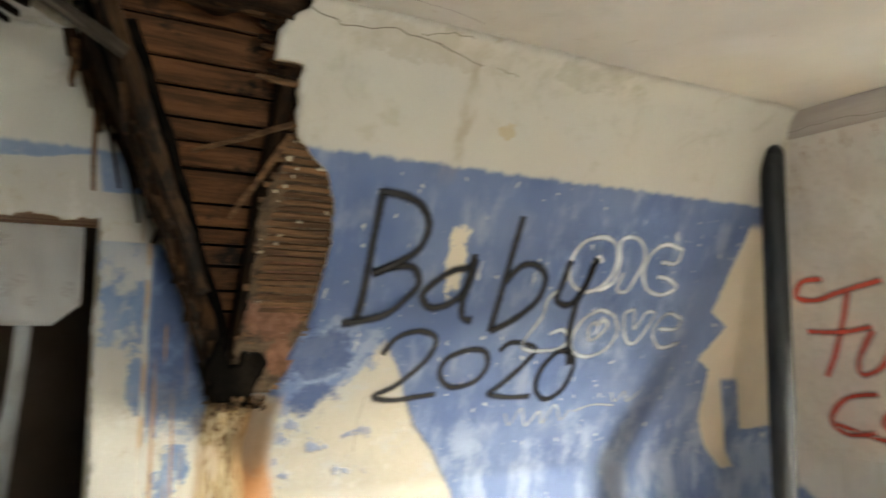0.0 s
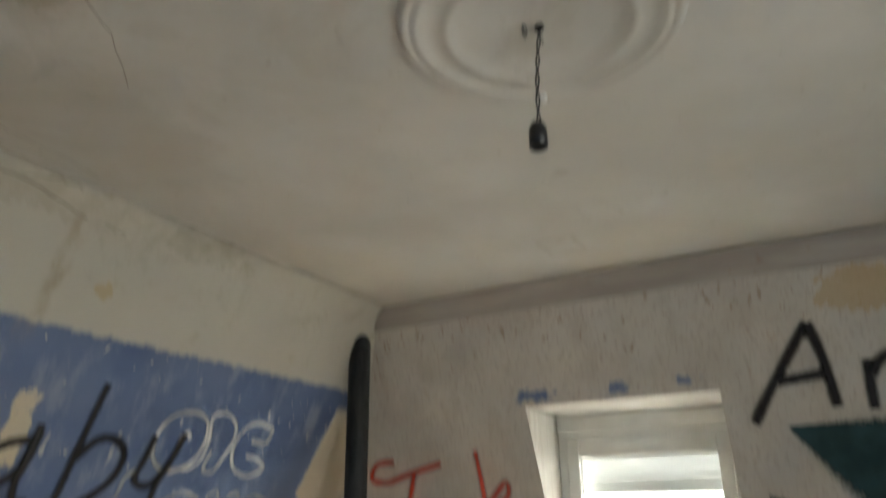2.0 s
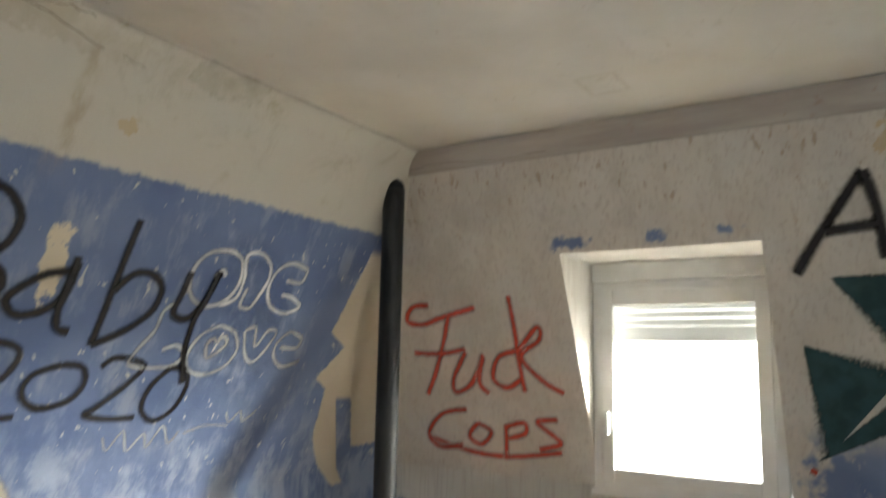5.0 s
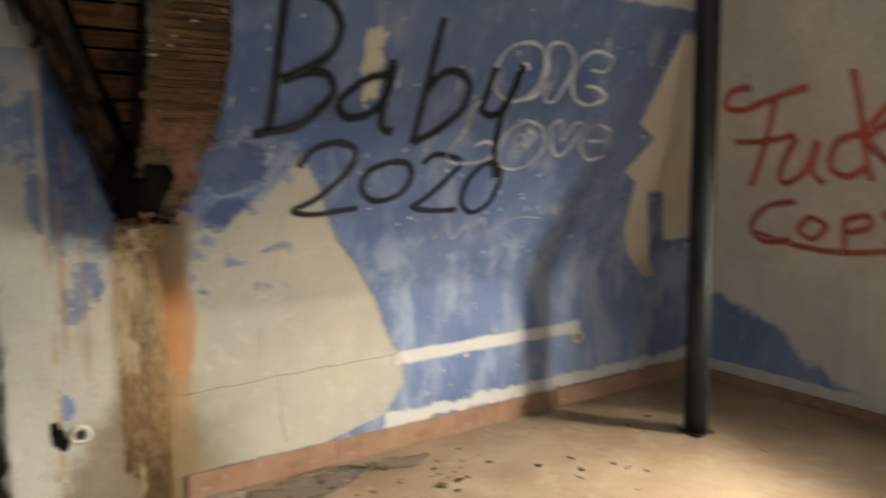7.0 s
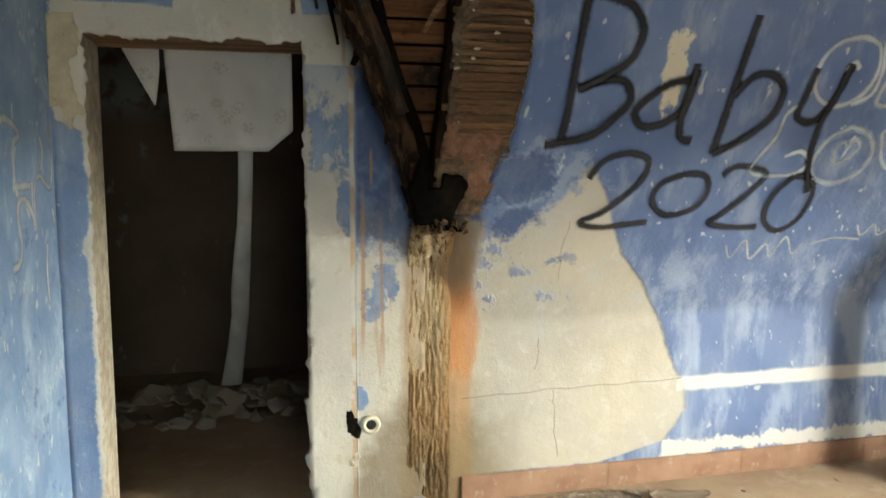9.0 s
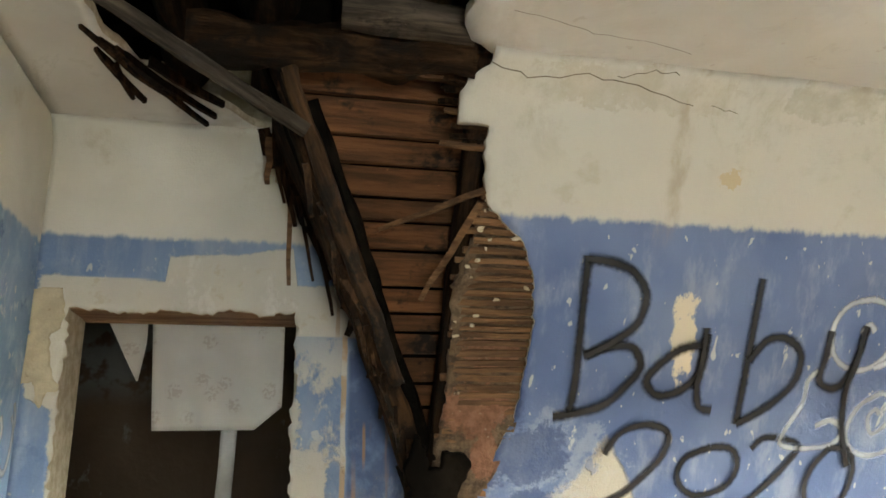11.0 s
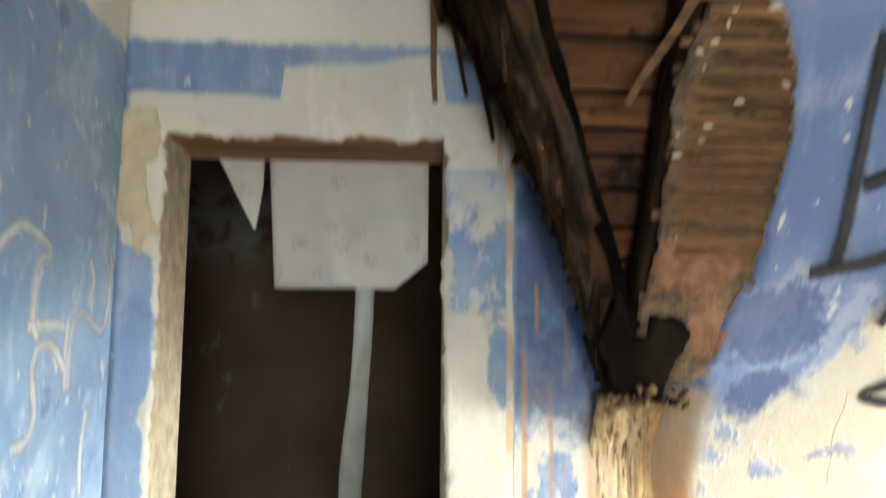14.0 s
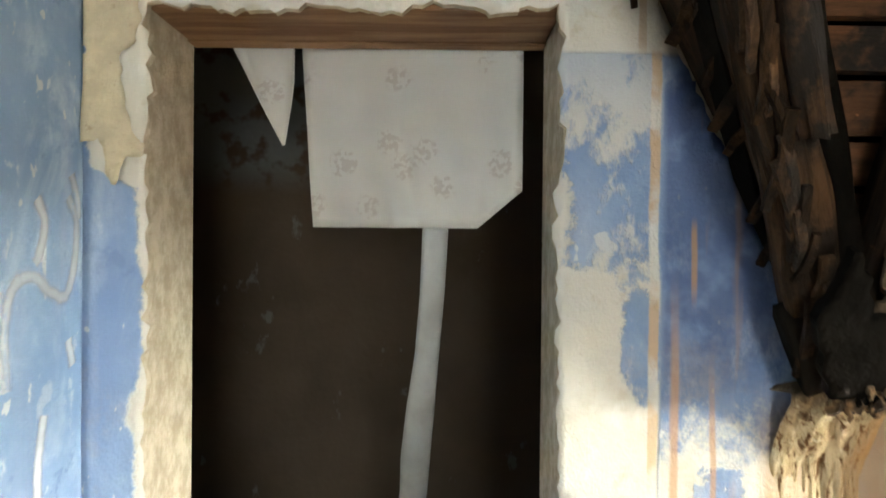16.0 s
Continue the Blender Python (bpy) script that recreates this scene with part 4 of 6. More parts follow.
standing("loose_lath", "loose brown lath lying across the broken wall", "lath", stick(on_slope(1.35, 2.24, 0.01), on_slope(1.02, 2.10, -0.05), 0.020, 0.010, 71), M_LATH)
standing("loose_lath", "loose brown lath hanging in the broken wall", "lath", stick(on_slope(1.34, 2.20, 0.0), on_slope(1.165, 1.90, 0.0), 0.024, 0.010, 72), M_LATH)
for k in range(7):
    z = 2.36 + k * 0.033
    standing("broken_lath", "broken lath end under the purlin", "lath",
             stick(on_slope(1.37, z, -0.02), on_slope(1.20 - rng.uniform(-0.03, 0.14), z + rng.uniform(-0.01, 0.01), -0.025), 0.024, 0.009, 80 + k), M_RAFTER if k % 3 else M_LATH, "broken laths")

for k in range(10):
    z = 2.56 + 0.085 * (k % 5) / 4
    y = -0.70 - 0.022 * (k // 2)
    standing("splinter", "ragged dark splinter at the broken purlin end", "wood splinter",
             stick((1.19, y, z), (1.29 + rng.uniform(0.0, 0.09), y + rng.uniform(-0.01, 0.01), z + rng.uniform(-0.02, 0.012)), rng.uniform(0.02, 0.04), 0.014, 120 + k), M_RAFTER, "splinters of the purlin")


def panel_left(z):
    """Where the daubed lath panel ends towards the boards."""
    return 1.252 + 0.02 * min(1.0, max(0.0, (z - 1.42) / 0.15)) + max(0.0, z - 1.95) * 0.32


def clay_keep(x, z):
    n = noise.noise(Vector((x * 9, z * 14, 3.3))) + noise.noise(Vector((x * 30, z * 40, 1.3))) * 0.5
    return min(0.02 - poly_sdf(HOLE, x, z), x - panel_left(z) + jag(x, z, 3, 0.012, 0.016), 2.20 - z + n * 0.10, (n + 1.05 - max(0.0, z - 1.95) * 2.2) * 0.06)


def clay_at(x, z, h):
    n = noise.noise(Vector((x * 7, z * 7, 8.3))) + 0.6 * noise.noise(Vector((x * 19, z * 26, 2.3))) + 0.35 * noise.noise(Vector((x * 60, z * 60, 5.3)))
    left = max(0.0, min(1.0, (1.40 - x) / 0.10))
    low = max(0.0, min(1.0, (1.74 - z) / 0.22))
    rib = 0.0022 * math.sin(z * 2 * math.pi / 0.026)
    return on_slope(x, z, -0.0290 + 0.011 * max(-0.6, n) + 0.029 * max(left, low) + rib + h)


for ob_name, lo, hi in (("clay_daub", 1.26, 2.26),):
    skin(ob_name, 1.25, 1.60, lo, hi, 0.012, clay_at, clay_keep, 0.006, [M_CLAY, M_CLAY], 0.005, 14, kind="thing",
         label="brown and reddish clay daub clinging to the laths", category="daub")


def key_keep(x, z):
    d = -poly_sdf(HOLE, x, z)
    n = noise.noise(Vector((x * 24, z * 95, 7.3)))
    return min(d + 0.006, x - panel_left(z) - 0.01, n * 0.03 - 0.0138 + max(0.0, 1.40 - x) * 0.030 - max(0.0, 1.85 - z) * 0.02)


skin("plaster_bits", 1.25, 1.62, 1.60, 2.24, 0.007, lambda x, z, h: on_slope(x, z, h + 0.001), key_keep, 0.006, [M_RAW, M_RAW], 0.005, 15, kind="stuff",
     label="crumbs of pale plaster clinging to the laths", category="plaster")

# rotten stud and its drip-stained swelling under the hole
bm = bmesh.new()
NU, NZ = 44, 150
grid = []
for j in range(NZ + 1):
    row = []
    for i in range(NU + 1):
        f = i / NU
        z = (1.235 + noise.noise(Vector((f * 5, 2.2, 0))) * 0.035 + noise.noise(Vector((f * 17, 6.2, 0))) * 0.03) * j / NZ
        x = 1.190 + 0.185 * f + noise.noise(Vector((f * 3, z * 3, 2))) * 0.012
        prof = math.sin(math.pi * f) ** 0.45
        ridge = abs(noise.noise(Vector((x * 45, z * 3.2, 5)))) * 0.011 + noise.noise(Vector((x * 110, z * 22, 8))) * 0.008 + noise.noise(Vector((x * 9, z * 5, 1))) * 0.010
        top = max(0.0, (z - 1.02) / 0.18)
        out = prof * (0.003 + ridge * 1.2 + top * (0.02 + noise.noise(Vector((x * 22, z * 22, 3))) * 0.03)) - 0.003
        row.append(bm.verts.new((x, -out - 0.085 * min(1.0, top) ** 2, z)))
    grid.append(row)
for j in range(NZ):
    for i in range(NU):
        bm.faces.new((grid[j][i], grid[j][i + 1], grid[j + 1][i + 1], grid[j + 1][i])).smooth = True
back = [bm.verts.new((x, 0.05, z)) for x, z in ((1.19, 0), (1.375, 0), (1.375, 1.2), (1.19, 1.2))]
bm.faces.new([back[0], back[1]] + grid[0][::-1])
bm.faces.new([back[2], back[3]] + grid[-1])
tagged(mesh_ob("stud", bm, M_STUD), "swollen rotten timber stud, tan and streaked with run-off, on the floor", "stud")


def lump(r, seed, flat=1.0, sub=2, rough=0.35):
    bm = bmesh.new()
    bmesh.ops.create_icosphere(bm, subdivisions=sub, radius=r)
    for v in bm.verts:
        n = noise.noise(v.co / r * 1.3 + Vector((seed * 5.3, 0, seed))) + 0.5 * noise.noise(v.co / r * 3.1 + Vector((seed, 9, 0)))
        v.co *= 1 + n * rough
        v.co.z *= flat
    return bm


m = Mat("rotten_crumb", 0.98)
cc = m.mix(m.noise(16, 5, 0.7).step(0.4, 0.6), (0.030, 0.018, 0.010), (0.15, 0.090, 0.045))
M_ROT = m.done(cc, m.noise(45, 5, 0.7), 1.0, 0.015)
rot = thing("rotted_wood", "crumbled black and brown rot at the foot of the rafter", "rotten wood", (1.32, -0.2, 1.2))
for k in range(44):
    f = rng.random()
    z = 1.225 + rng.uniform(-0.02, 0.03)
    ob = part("crumb", lump(rng.uniform(0.005, 0.015), k, 0.6, 1, 0.9), M_DARK if k % 3 == 0 else M_ROT, rot)
    ob.location = on_slope(1.215 + 0.18 * f, z, rng.uniform(-0.01, 0.03)) - rot.location
    ob.rotation_euler = (rng.uniform(0, 3), rng.uniform(0, 3), rng.uniform(0, 3))
    ob.scale = (1.0, rng.uniform(0.5, 1.0), rng.uniform(0.8, 2.2))
# the rafter foot's dark hollow: its shade put in as a near-black sheet and block
FOOT_SHADE = [(1.15, 1.37), (1.19, 1.47), (1.235, 1.37), (1.275, 1.375), (1.28, 1.425), (1.37, 1.43), (1.388, 1.385), (1.35, 1.31), (1.335, 1.245), (1.21, 1.235)]
skin("charred_patch", 1.13, 1.42, 1.20, 1.5, 0.010, lambda x, z, h: on_slope(x, z, h + 0.016), lambda x, z: jag(x, z, 31, 0.012, 0.012) - poly_sdf(FOOT_SHADE, x, z), 0.024, [M_DARK, M_DARK], 0.006, 33, kind="thing",
     label="near-black sheet standing for the shaded hollow at the foot of the rafter", category="rotten wood")
standing("dark_hollow", "near-black block standing for the shaded hollow behind the rot", "rotten wood", rough_beam(on_slope(1.17, 1.27, -0.07), on_slope(1.42, 1.36, -0.07), 0.17, 0.08, (0, -1, 0), 10, 10, 0.02, 91), M_DARK)

# ---- base board tiles along the walls ----
m = Mat("brown_skirting", 0.7)
cc = m.mix(m.noise(5, 4, 0.6).step(0.3, 0.7), (0.22, 0.115, 0.070), (0.31, 0.185, 0.12))
cc = m.mix(m.noise(24, 4, 0.6, off=4).step(0.58, 0.7) * 0.6, cc, (0.36, 0.30, 0.23))
M_SKIRT = m.done(cc, m.noise(30, 4), 0.4, 0.004)
skirt = thing("baseboard", "dusty brown base board along the leaning wall", "baseboard", (3.0, 0, 0))
skirt["kind"] = "structure"
for k in range(5):
    bm = box(0, 0.688, -0.014, 0.012, 0, 0.112, bevel=0.003)
    ob = part("board", bm, M_SKIRT, skirt)
    ob.location = (1.43 + k * 0.69 - 3.0, N_BASE + 0.0015 * (k % 3), 0)
standing("baseboard_east", "dusty brown base board under the window wall", "baseboard", box(E_BASE - 0.014, E_BASE + 0.01, -4.9, 0.0, 0, 0.07, bevel=0.003), M_SKIRT)["kind"] = "structure"

# ---- grey plate along the top of the window wall ----
m = Mat("grey_plate_wood", 0.85)
cc = m.mix(m.noise(9, 4, 0.6, stretch=(1, 0.12, 1)).step(0.35, 0.7), (0.33, 0.30, 0.275), (0.44, 0.41, 0.375))
cc = m.mix(m.noise(6, 5, 0.7, off=8).step(0.63, 0.72) * 0.7, cc, (0.30, 0.20, 0.13))
M_PLATE = m.done(cc, m.noise(18, 4, 0.6, stretch=(1, 0.1, 1)), 0.4, 0.005)
bm = bmesh.new()
prism(bm, [(east(2.505) - 0.016, 2.505), (east(2.625) - 0.016, 2.625), (east(2.625) + 0.05, 2.625), (east(2.505) + 0.05, 2.505)], Y_S, north(2.55) + 0.05)
bmesh.ops.recalc_face_normals(bm, faces=bm.faces)
tagged(mesh_ob("wall_plate", bm, M_PLATE), "greyish timber plate along the top of the window wall", "beam", kind="structure")

# ---- window ----
m = Mat("white_plastic", 0.35, spec=0.5)
M_PVC = m.done(m.mix(m.noise(6, 4).step(0.3, 0.7), (0.74, 0.74, 0.72), (0.66, 0.655, 0.62)), m.noise(60), 0.08, 0.002)
m = Mat("grey_slat", 0.5)
M_SLAT = m.done(m.mix(m.noise(5).step(0.3, 0.7), (0.78, 0.79, 0.79), (0.70, 0.715, 0.715)), None)
tr = m.t.nodes.new("ShaderNodeBsdfTranslucent")
tr.inputs[0].default_value = (0.62, 0.66, 0.65, 1)
mx = m.t.nodes.new("ShaderNodeMixShader")
mx.inputs[0].default_value = 0.05
m.t.links.new(m.b.outputs[0], mx.inputs[1])
m.t.links.new(tr.outputs[0], mx.inputs[2])
m.t.links.new(mx.outputs[0], m.t.nodes["Material Output"].inputs[0])
glass = bpy.data.materials.new("pane_glass")
glass.use_nodes = True
gb = glass.node_tree.nodes["Principled BSDF"]
gb.inputs["Transmission Weight"].default_value, gb.inputs["Roughness"].default_value, gb.inputs["IOR"].default_value = 1.0, 0.0, 1.1
win = thing("window_1", "white plastic window with the roller shutter partly down", "window", (4.66, -2.03, WIN_Z0))
win["kind"] = "structure"


def bar(name, y0, y1, z0, z1, x0, x1, mat, parent=win, bevel=0.006, label=""):
    bm = box(x0 - 4.66, x1 - 4.66, y0 + 2.03, y1 + 2.03, z0 - WIN_Z0, z1 - WIN_Z0, bevel=bevel)
    return part(name, bm, mat, parent, label)


WA, WB = WIN_Y0, WIN_Y1
bar("shutter_box", WA, WB, 1.93, WIN_Z1 - 0.004, 4.60, 4.90, M_PVC, bevel=0.008)
for y0, y1, z0, z1 in ((WA, WA + 0.055, WIN_Z0, 1.928), (WB - 0.055, WB, WIN_Z0, 1.928), (WA + 0.055, WB - 0.055, 1.885, 1.928), (WA + 0.055, WB - 0.055, WIN_Z0, WIN_Z0 + 0.05)):
    bar("frame_bar", y0, y1, z0, z1, 4.62, 4.69, M_PVC)
sash = bar("sash_bar", WA + 0.05, WA + 0.12, WIN_Z0 + 0.045, 1.89, 4.605, 4.665, M_PVC)
bar("sash_bar", WB - 0.12, WB - 0.05, WIN_Z0 + 0.045, 1.89, 4.605, 4.665, M_PVC)
bar("sash_bar", WA + 0.12, WB - 0.12, 1.80, 1.89, 4.605, 4.665, M_PVC)
bar("sash_bar", WA + 0.12, WB - 0.12, WIN_Z0 + 0.045, WIN_Z0 + 0.12, 4.605, 4.665, M_PVC)
bar("window_handle", WB - 0.10, WB - 0.075, 1.10, 1.22, 4.570, 4.600, M_PVC, bevel=0.005, label="white window handle")
pane = bar("pane", WA + 0.115, WB - 0.115, WIN_Z0 + 0.115, 1.805, 4.632, 4.636, glass, bevel=0)
pane.visible_shadow = False
bar("window_sill", WA - 0.02, WB + 0.02, WIN_Z0 - 0.03, WIN_Z0, 4.68 - 0.06, 4.92, M_PVC, bevel=0.004)
shutter = thing("roller_shutter", "pale grey roller shutter slats pulled partly down outside the glass", "roller shutter", (4.75, -2.03, 1.7))
for k in range(7):
    z = 1.885 - k * 0.043
    bm = box(-0.006, 0.006, -0.42, 0.42, -0.0200 if k < 5 else -0.0214, 0.0200 if k < 5 else 0.0214, bevel=0.003)
    ob = part("slat", bm, M_SLAT, shutter)
    ob.location = (0, 0, z - 1.7)
m = Mat("bright_sky_backdrop", 1.0)
m.b.inputs["Emission Color"].default_value = (1.0, 0.99, 0.97, 1)
m.b.inputs["Emission Strength"].default_value = 6.0
tagged(mesh_ob("backdrop", box(11.0, 11.1, -9, 5, -4, 7), m.done((0.8, 0.8, 0.8))), "bright hazy daylight outside the window", "backdrop", kind="structure")

# ---- ceiling rose with its lamp holder ----
ROSE = (1.94, -2.587)
bm = bmesh.new()
prof = [(0.0, 0.010), (0.17, 0.010), (0.205, 0.012), (0.220, 0.026), (0.232, 0.030), (0.240, 0.022), (0.262, 0.016), (0.285, 0.018), (0.298, 0.030), (0.308, 0.031), (0.316, 0.021), (0.322, 0.022), (0.330, 0.029), (0.338, 0.024), (0.346, 0.008), (0.350, 0.0)]
seg = 72
rings = [[bm.verts.new((r * math.cos(2 * math.pi * k / seg), r * math.sin(2 * math.pi * k / seg), -h * 0.62)) for k in range(seg)] for r, h in prof[1:]]
c0 = bm.verts.new((0, 0, -prof[0][1] * 0.62))
for k in range(seg):
    bm.faces.new((c0, rings[0][k], rings[0][(k + 1) % seg])).smooth = True
for r0, r1 in zip(rings, rings[1:]):
    for k in range(seg):
        bm.faces.new((r0[k], r1[k], r1[(k + 1) % seg], r0[(k + 1) % seg])).smooth = True
bmesh.ops.recalc_face_normals(bm, faces=bm.faces)
rose = tagged(mesh_ob("ceiling_rose", bm, M_CEIL), "round plaster ceiling rose with moulded rings", "ceiling rose")
rose.location = (*ROSE, CEIL - 0.001)


def tube(points, r, sides=7):
    pts = [Vector(p) for p in points]
    bm = bmesh.new()
    rings = []
    for i, p in enumerate(pts):
        d = (pts[min(i + 1, len(pts) - 1)] - pts[max(i - 1, 0)]).normalized()
        s = d.cross(Vector((0.31, 0.9, 0.27))).normalized()
        u = s.cross(d)
        rings.append([bm.verts.new(p + (s * math.cos(2 * math.pi * k / sides) + u * math.sin(2 * math.pi * k / sides)) * r) for k in range(sides)])
    for r0, r1 in zip(rings, rings[1:]):
        for k in range(sides):
            bm.faces.new((r0[k], r0[(k + 1) % sides], r1[(k + 1) % sides], r1[k])).smooth = True
    bm.faces.new(rings[0][::-1])
    bm.faces.new(rings[-1])
    bmesh.ops.recalc_face_normals(bm, faces=bm.faces)
    return bm


def lathe(prof, seg=20):
    bm = bmesh.new()
    rings = [[bm.verts.new((r * math.cos(2 * math.pi * k / seg), r * math.sin(2 * math.pi * k / seg), z)) for k in range(seg)] for r, z in prof]
    for r0, r1 in zip(rings, rings[1:]):
        for k in range(seg):
            bm.faces.new((r0[k], r0[(k + 1) % seg], r1[(k + 1) % seg], r1[k])).smooth = True
    bm.faces.new(rings[0][::-1])
    bm.faces.new(rings[-1])
    bmesh.ops.recalc_face_normals(bm, faces=bm.faces)
    return bm


m = Mat("black_bakelite", 0.35, spec=0.5)
M_BAKE = m.done((0.012, 0.013, 0.016), m.noise(40), 0.1, 0.001)
holder = thing("lamp_holder", "black bulb holder hanging on two twisted wires from the rose", "lamp holder", (*ROSE, CEIL - 0.012))
for s in (0, 1):
    part("wire", tube([(0.004 * math.sin(k * 0.75 + s * 3.1) - 0.012 * math.sin(k / 22 * 3.1), 0.004 * math.cos(k * 0.75 + s * 3.1) + 0.016 * k / 22, -0.0125 * k) for k in range(22)], 0.0022), M_BAKE, holder)
bulb_socket = part("socket", lathe([(0.006, -0.272), (0.014, -0.275), (0.020, -0.288), (0.0215, -0.300), (0.0205, -0.302), (0.0215, -0.304), (0.0215, -0.338), (0.017, -0.338), (0.015, -0.30)]), M_BAKE, holder)
bulb_socket.location = (-0.010, 0.016, 0.012)
part("connector", box(-0.008, 0.008, -0.006, 0.006, -0.205, -0.185, bevel=0.002), M_PVC, holder, "small white wire connector")
part("wire_tail", tube([(0.0, 0.0, -0.04), (-0.012, -0.012, -0.055), (-0.026, -0.016, -0.056), (-0.036, -0.014, -0.045), (-0.034, -0.01, -0.030)], 0.0014), M_BAKE, holder)
hook = tagged(mesh_ob("ceiling_hook", tube([(0.014 * math.cos(a * 0.42), 0, 0.014 * math.sin(a * 0.42) - 0.016) for a in range(0, 13)], 0.0026), M_BAKE), "open black iron hook in the rose", "hook")
hook.location = (ROSE[0] - 0.022, ROSE[1] + 0.03, CEIL - 0.010)
standing("wire_hole", "ragged dark hole where the wires come out", "hole", lump(0.013, 3, 0.5), M_DARK).location = (*ROSE, CEIL - 0.010)

# ---- strip light and bulb socket on the west wall ----
m = Mat("yellowed_white_enamel", 0.45, spec=0.5)
M_ENAMEL = m.done(m.mix(m.noise(7, 4).step(0.35, 0.65), (0.62, 0.58, 0.44), (0.52, 0.47, 0.34)), m.noise(50), 0.1, 0.002)
strip_lamp = thing("strip_light", "old yellowed strip light batten on the blue wall", "strip light", (X_W, -1.56, 2.135))
part("body", box(0.0, 0.045, -0.60, 0.58, -0.035, 0.035, bevel=0.006), M_ENAMEL, strip_lamp)
part("end_cap", box(0.004, 0.05, 0.581, 0.64, -0.022, 0.022, bevel=0.010), M_ENAMEL, strip_lamp)
ob = part("tube_socket", lathe([(0.016, 0.0), (0.018, 0.004), (0.018, 0.03), (0.010, 0.034)]), M_ENAMEL, strip_lamp)
ob.matrix_basis = pose(0.05, 0.655, 0.0, 0, 90, 0)
sock = thing("wall_socket", "round white lamp socket on the blue wall", "wall lamp", (X_W, -0.67, 2.20))
part("body", lump(0.034, 2, 1.25, 3, 0.06), M_ENAMEL, sock).location = (0.018, 0, 0)
part("terminal", lathe([(0.012, -0.055), (0.015, -0.052), (0.015, -0.035)]), M_BAKE, sock).location = (0.025, 0, 0)

# ---- sockets low on the north side ----


def round_socket(name, label, at):
    t = thing(name, label, "power socket", at)
    ob = part("plate", lathe([(0.040, 0.0), (0.040, 0.006), (0.034, 0.012), (0.026, 0.012), (0.022, 0.004)], 28), M_ENAMEL, t)
    ob.matrix_basis = pose(0, 0, 0, 90, 0, 0)
    ob = part("well", lathe([(0.021, 0.003), (0.021, 0.006), (0.010, 0.007)], 20), M_BAKE, t, "dark socket well")
    ob.matrix_basis = pose(0, 0, 0, 90, 0, 0)
    return t


round_socket("power_socket", "round cream power socket beside a torn hole in the plaster", (1.035, -0.004, 0.385))
round_socket("power_socket", "round cream power socket on the blue wall", (3.68, N_BASE - 0.004, 0.40))
for k, (x, z, r) in enumerate(((0.955, 0.385, 0.035), (0.975, 0.36, 0.03), (0.945, 0.425, 0.022), (0.965, 0.235, 0.028))):
    ob = standing("plaster_hole", "small torn hole in the plaster", "hole", lump(r, 20 + k, 1.1, 3, 0.5), M_DARK if k < 3 else M_RAW)
    ob.scale = (0.8, 0.12, 1.0)
    ob.location = (x, 0.0, z)

# ---- doorway: wooden lintel, wallpaper sheets, pipe, rubble beyond ----
M_LINTEL = wood("brown_lintel", (0.16, 0.085, 0.045), (0.33, 0.205, 0.12), (0.1, 1, 1), 0.0)
standing("door_lintel", "brown wooden lintel board over the doorway", "lintel", box(-0.010, 0.793, 0.030, WALL_T + 0.002, DOOR_H + 0.002, DOOR_H + 0.028, bevel=0.003), M_LINTEL)["kind"] = "structure"
standing("door_lintel_edge", "worn rear lintel edge of the doorway", "lintel", box(-0.010, 0.793, WALL_T - 0.05, WALL_T + 0.004, DOOR_H - 0.002, DOOR_H + 0.001, bevel=0.0004), M_LINTEL)["kind"] = "structure"
m = Mat("flowered_wallpaper", 0.85)
cc = m.mix(m.noise(3, 3).step(0.3, 0.7), (0.82, 0.80, 0.77), (0.74, 0.72, 0.69))
cl = m.cells(8.3)
fl = (cl + (m.noise(60, 3, 0.6) - 0.5) * 0.35).step(0.30, 0.20) * m.noise(90, 2, 0.5, off=3).step(0.46, 0.52)
cc = m.mix(fl * 0.34, cc, (0.45, 0.36, 0.32))
M_PAPER = m.done(cc, m.noise(30, 3) * 0.3 + m.noise(4, 2) * 1.0, 0.3, 0.006)


FLAKE = [(-0.118, 1.99), (-0.03, 2.0), (-0.006, 1.90), (-0.012, 1.85), (-0.045, 1.84), (-0.040, 1.75), (-0.020, 1.69), (-0.006, 1.645), (-0.035, 1.64), (-0.048, 1.585), (-0.062, 1.60), (-0.066, 1.66), (-0.085, 1.675), (-0.118, 1.665)]
m = Mat("yellowed_paper", 0.9)
cc = m.mix(m.noise(12, 5, 0.7).step(0.35, 0.65), (0.52, 0.45, 0.31), (0.42, 0.36, 0.255))
cc = m.mix(m.noise(40, 4, 0.7, off=6).step(0.62, 0.7) * 0.6, cc, (0.25, 0.19, 0.12))
M_FLAKE = m.done(cc, m.noise(30, 5, 0.7), 0.8, 0.008)
skin("torn_wallpaper", -0.117, 0.0, 1.56, 2.0, 0.008, lambda x, z, h: (x, -0.009 - max(0.0, h) - 0.02 * max(0.0, (1.72 - z) / 0.16) ** 2, z), lambda x, z: jag(x, z, 51, 0.012, 0.010) - poly_sdf(FLAKE, x, z), 0.002, [M_FLAKE, M_FLAKE], 0.014, 52, kind="thing",
     label="yellowed flake of torn wallpaper hanging beside the doorway", category="wallpaper")


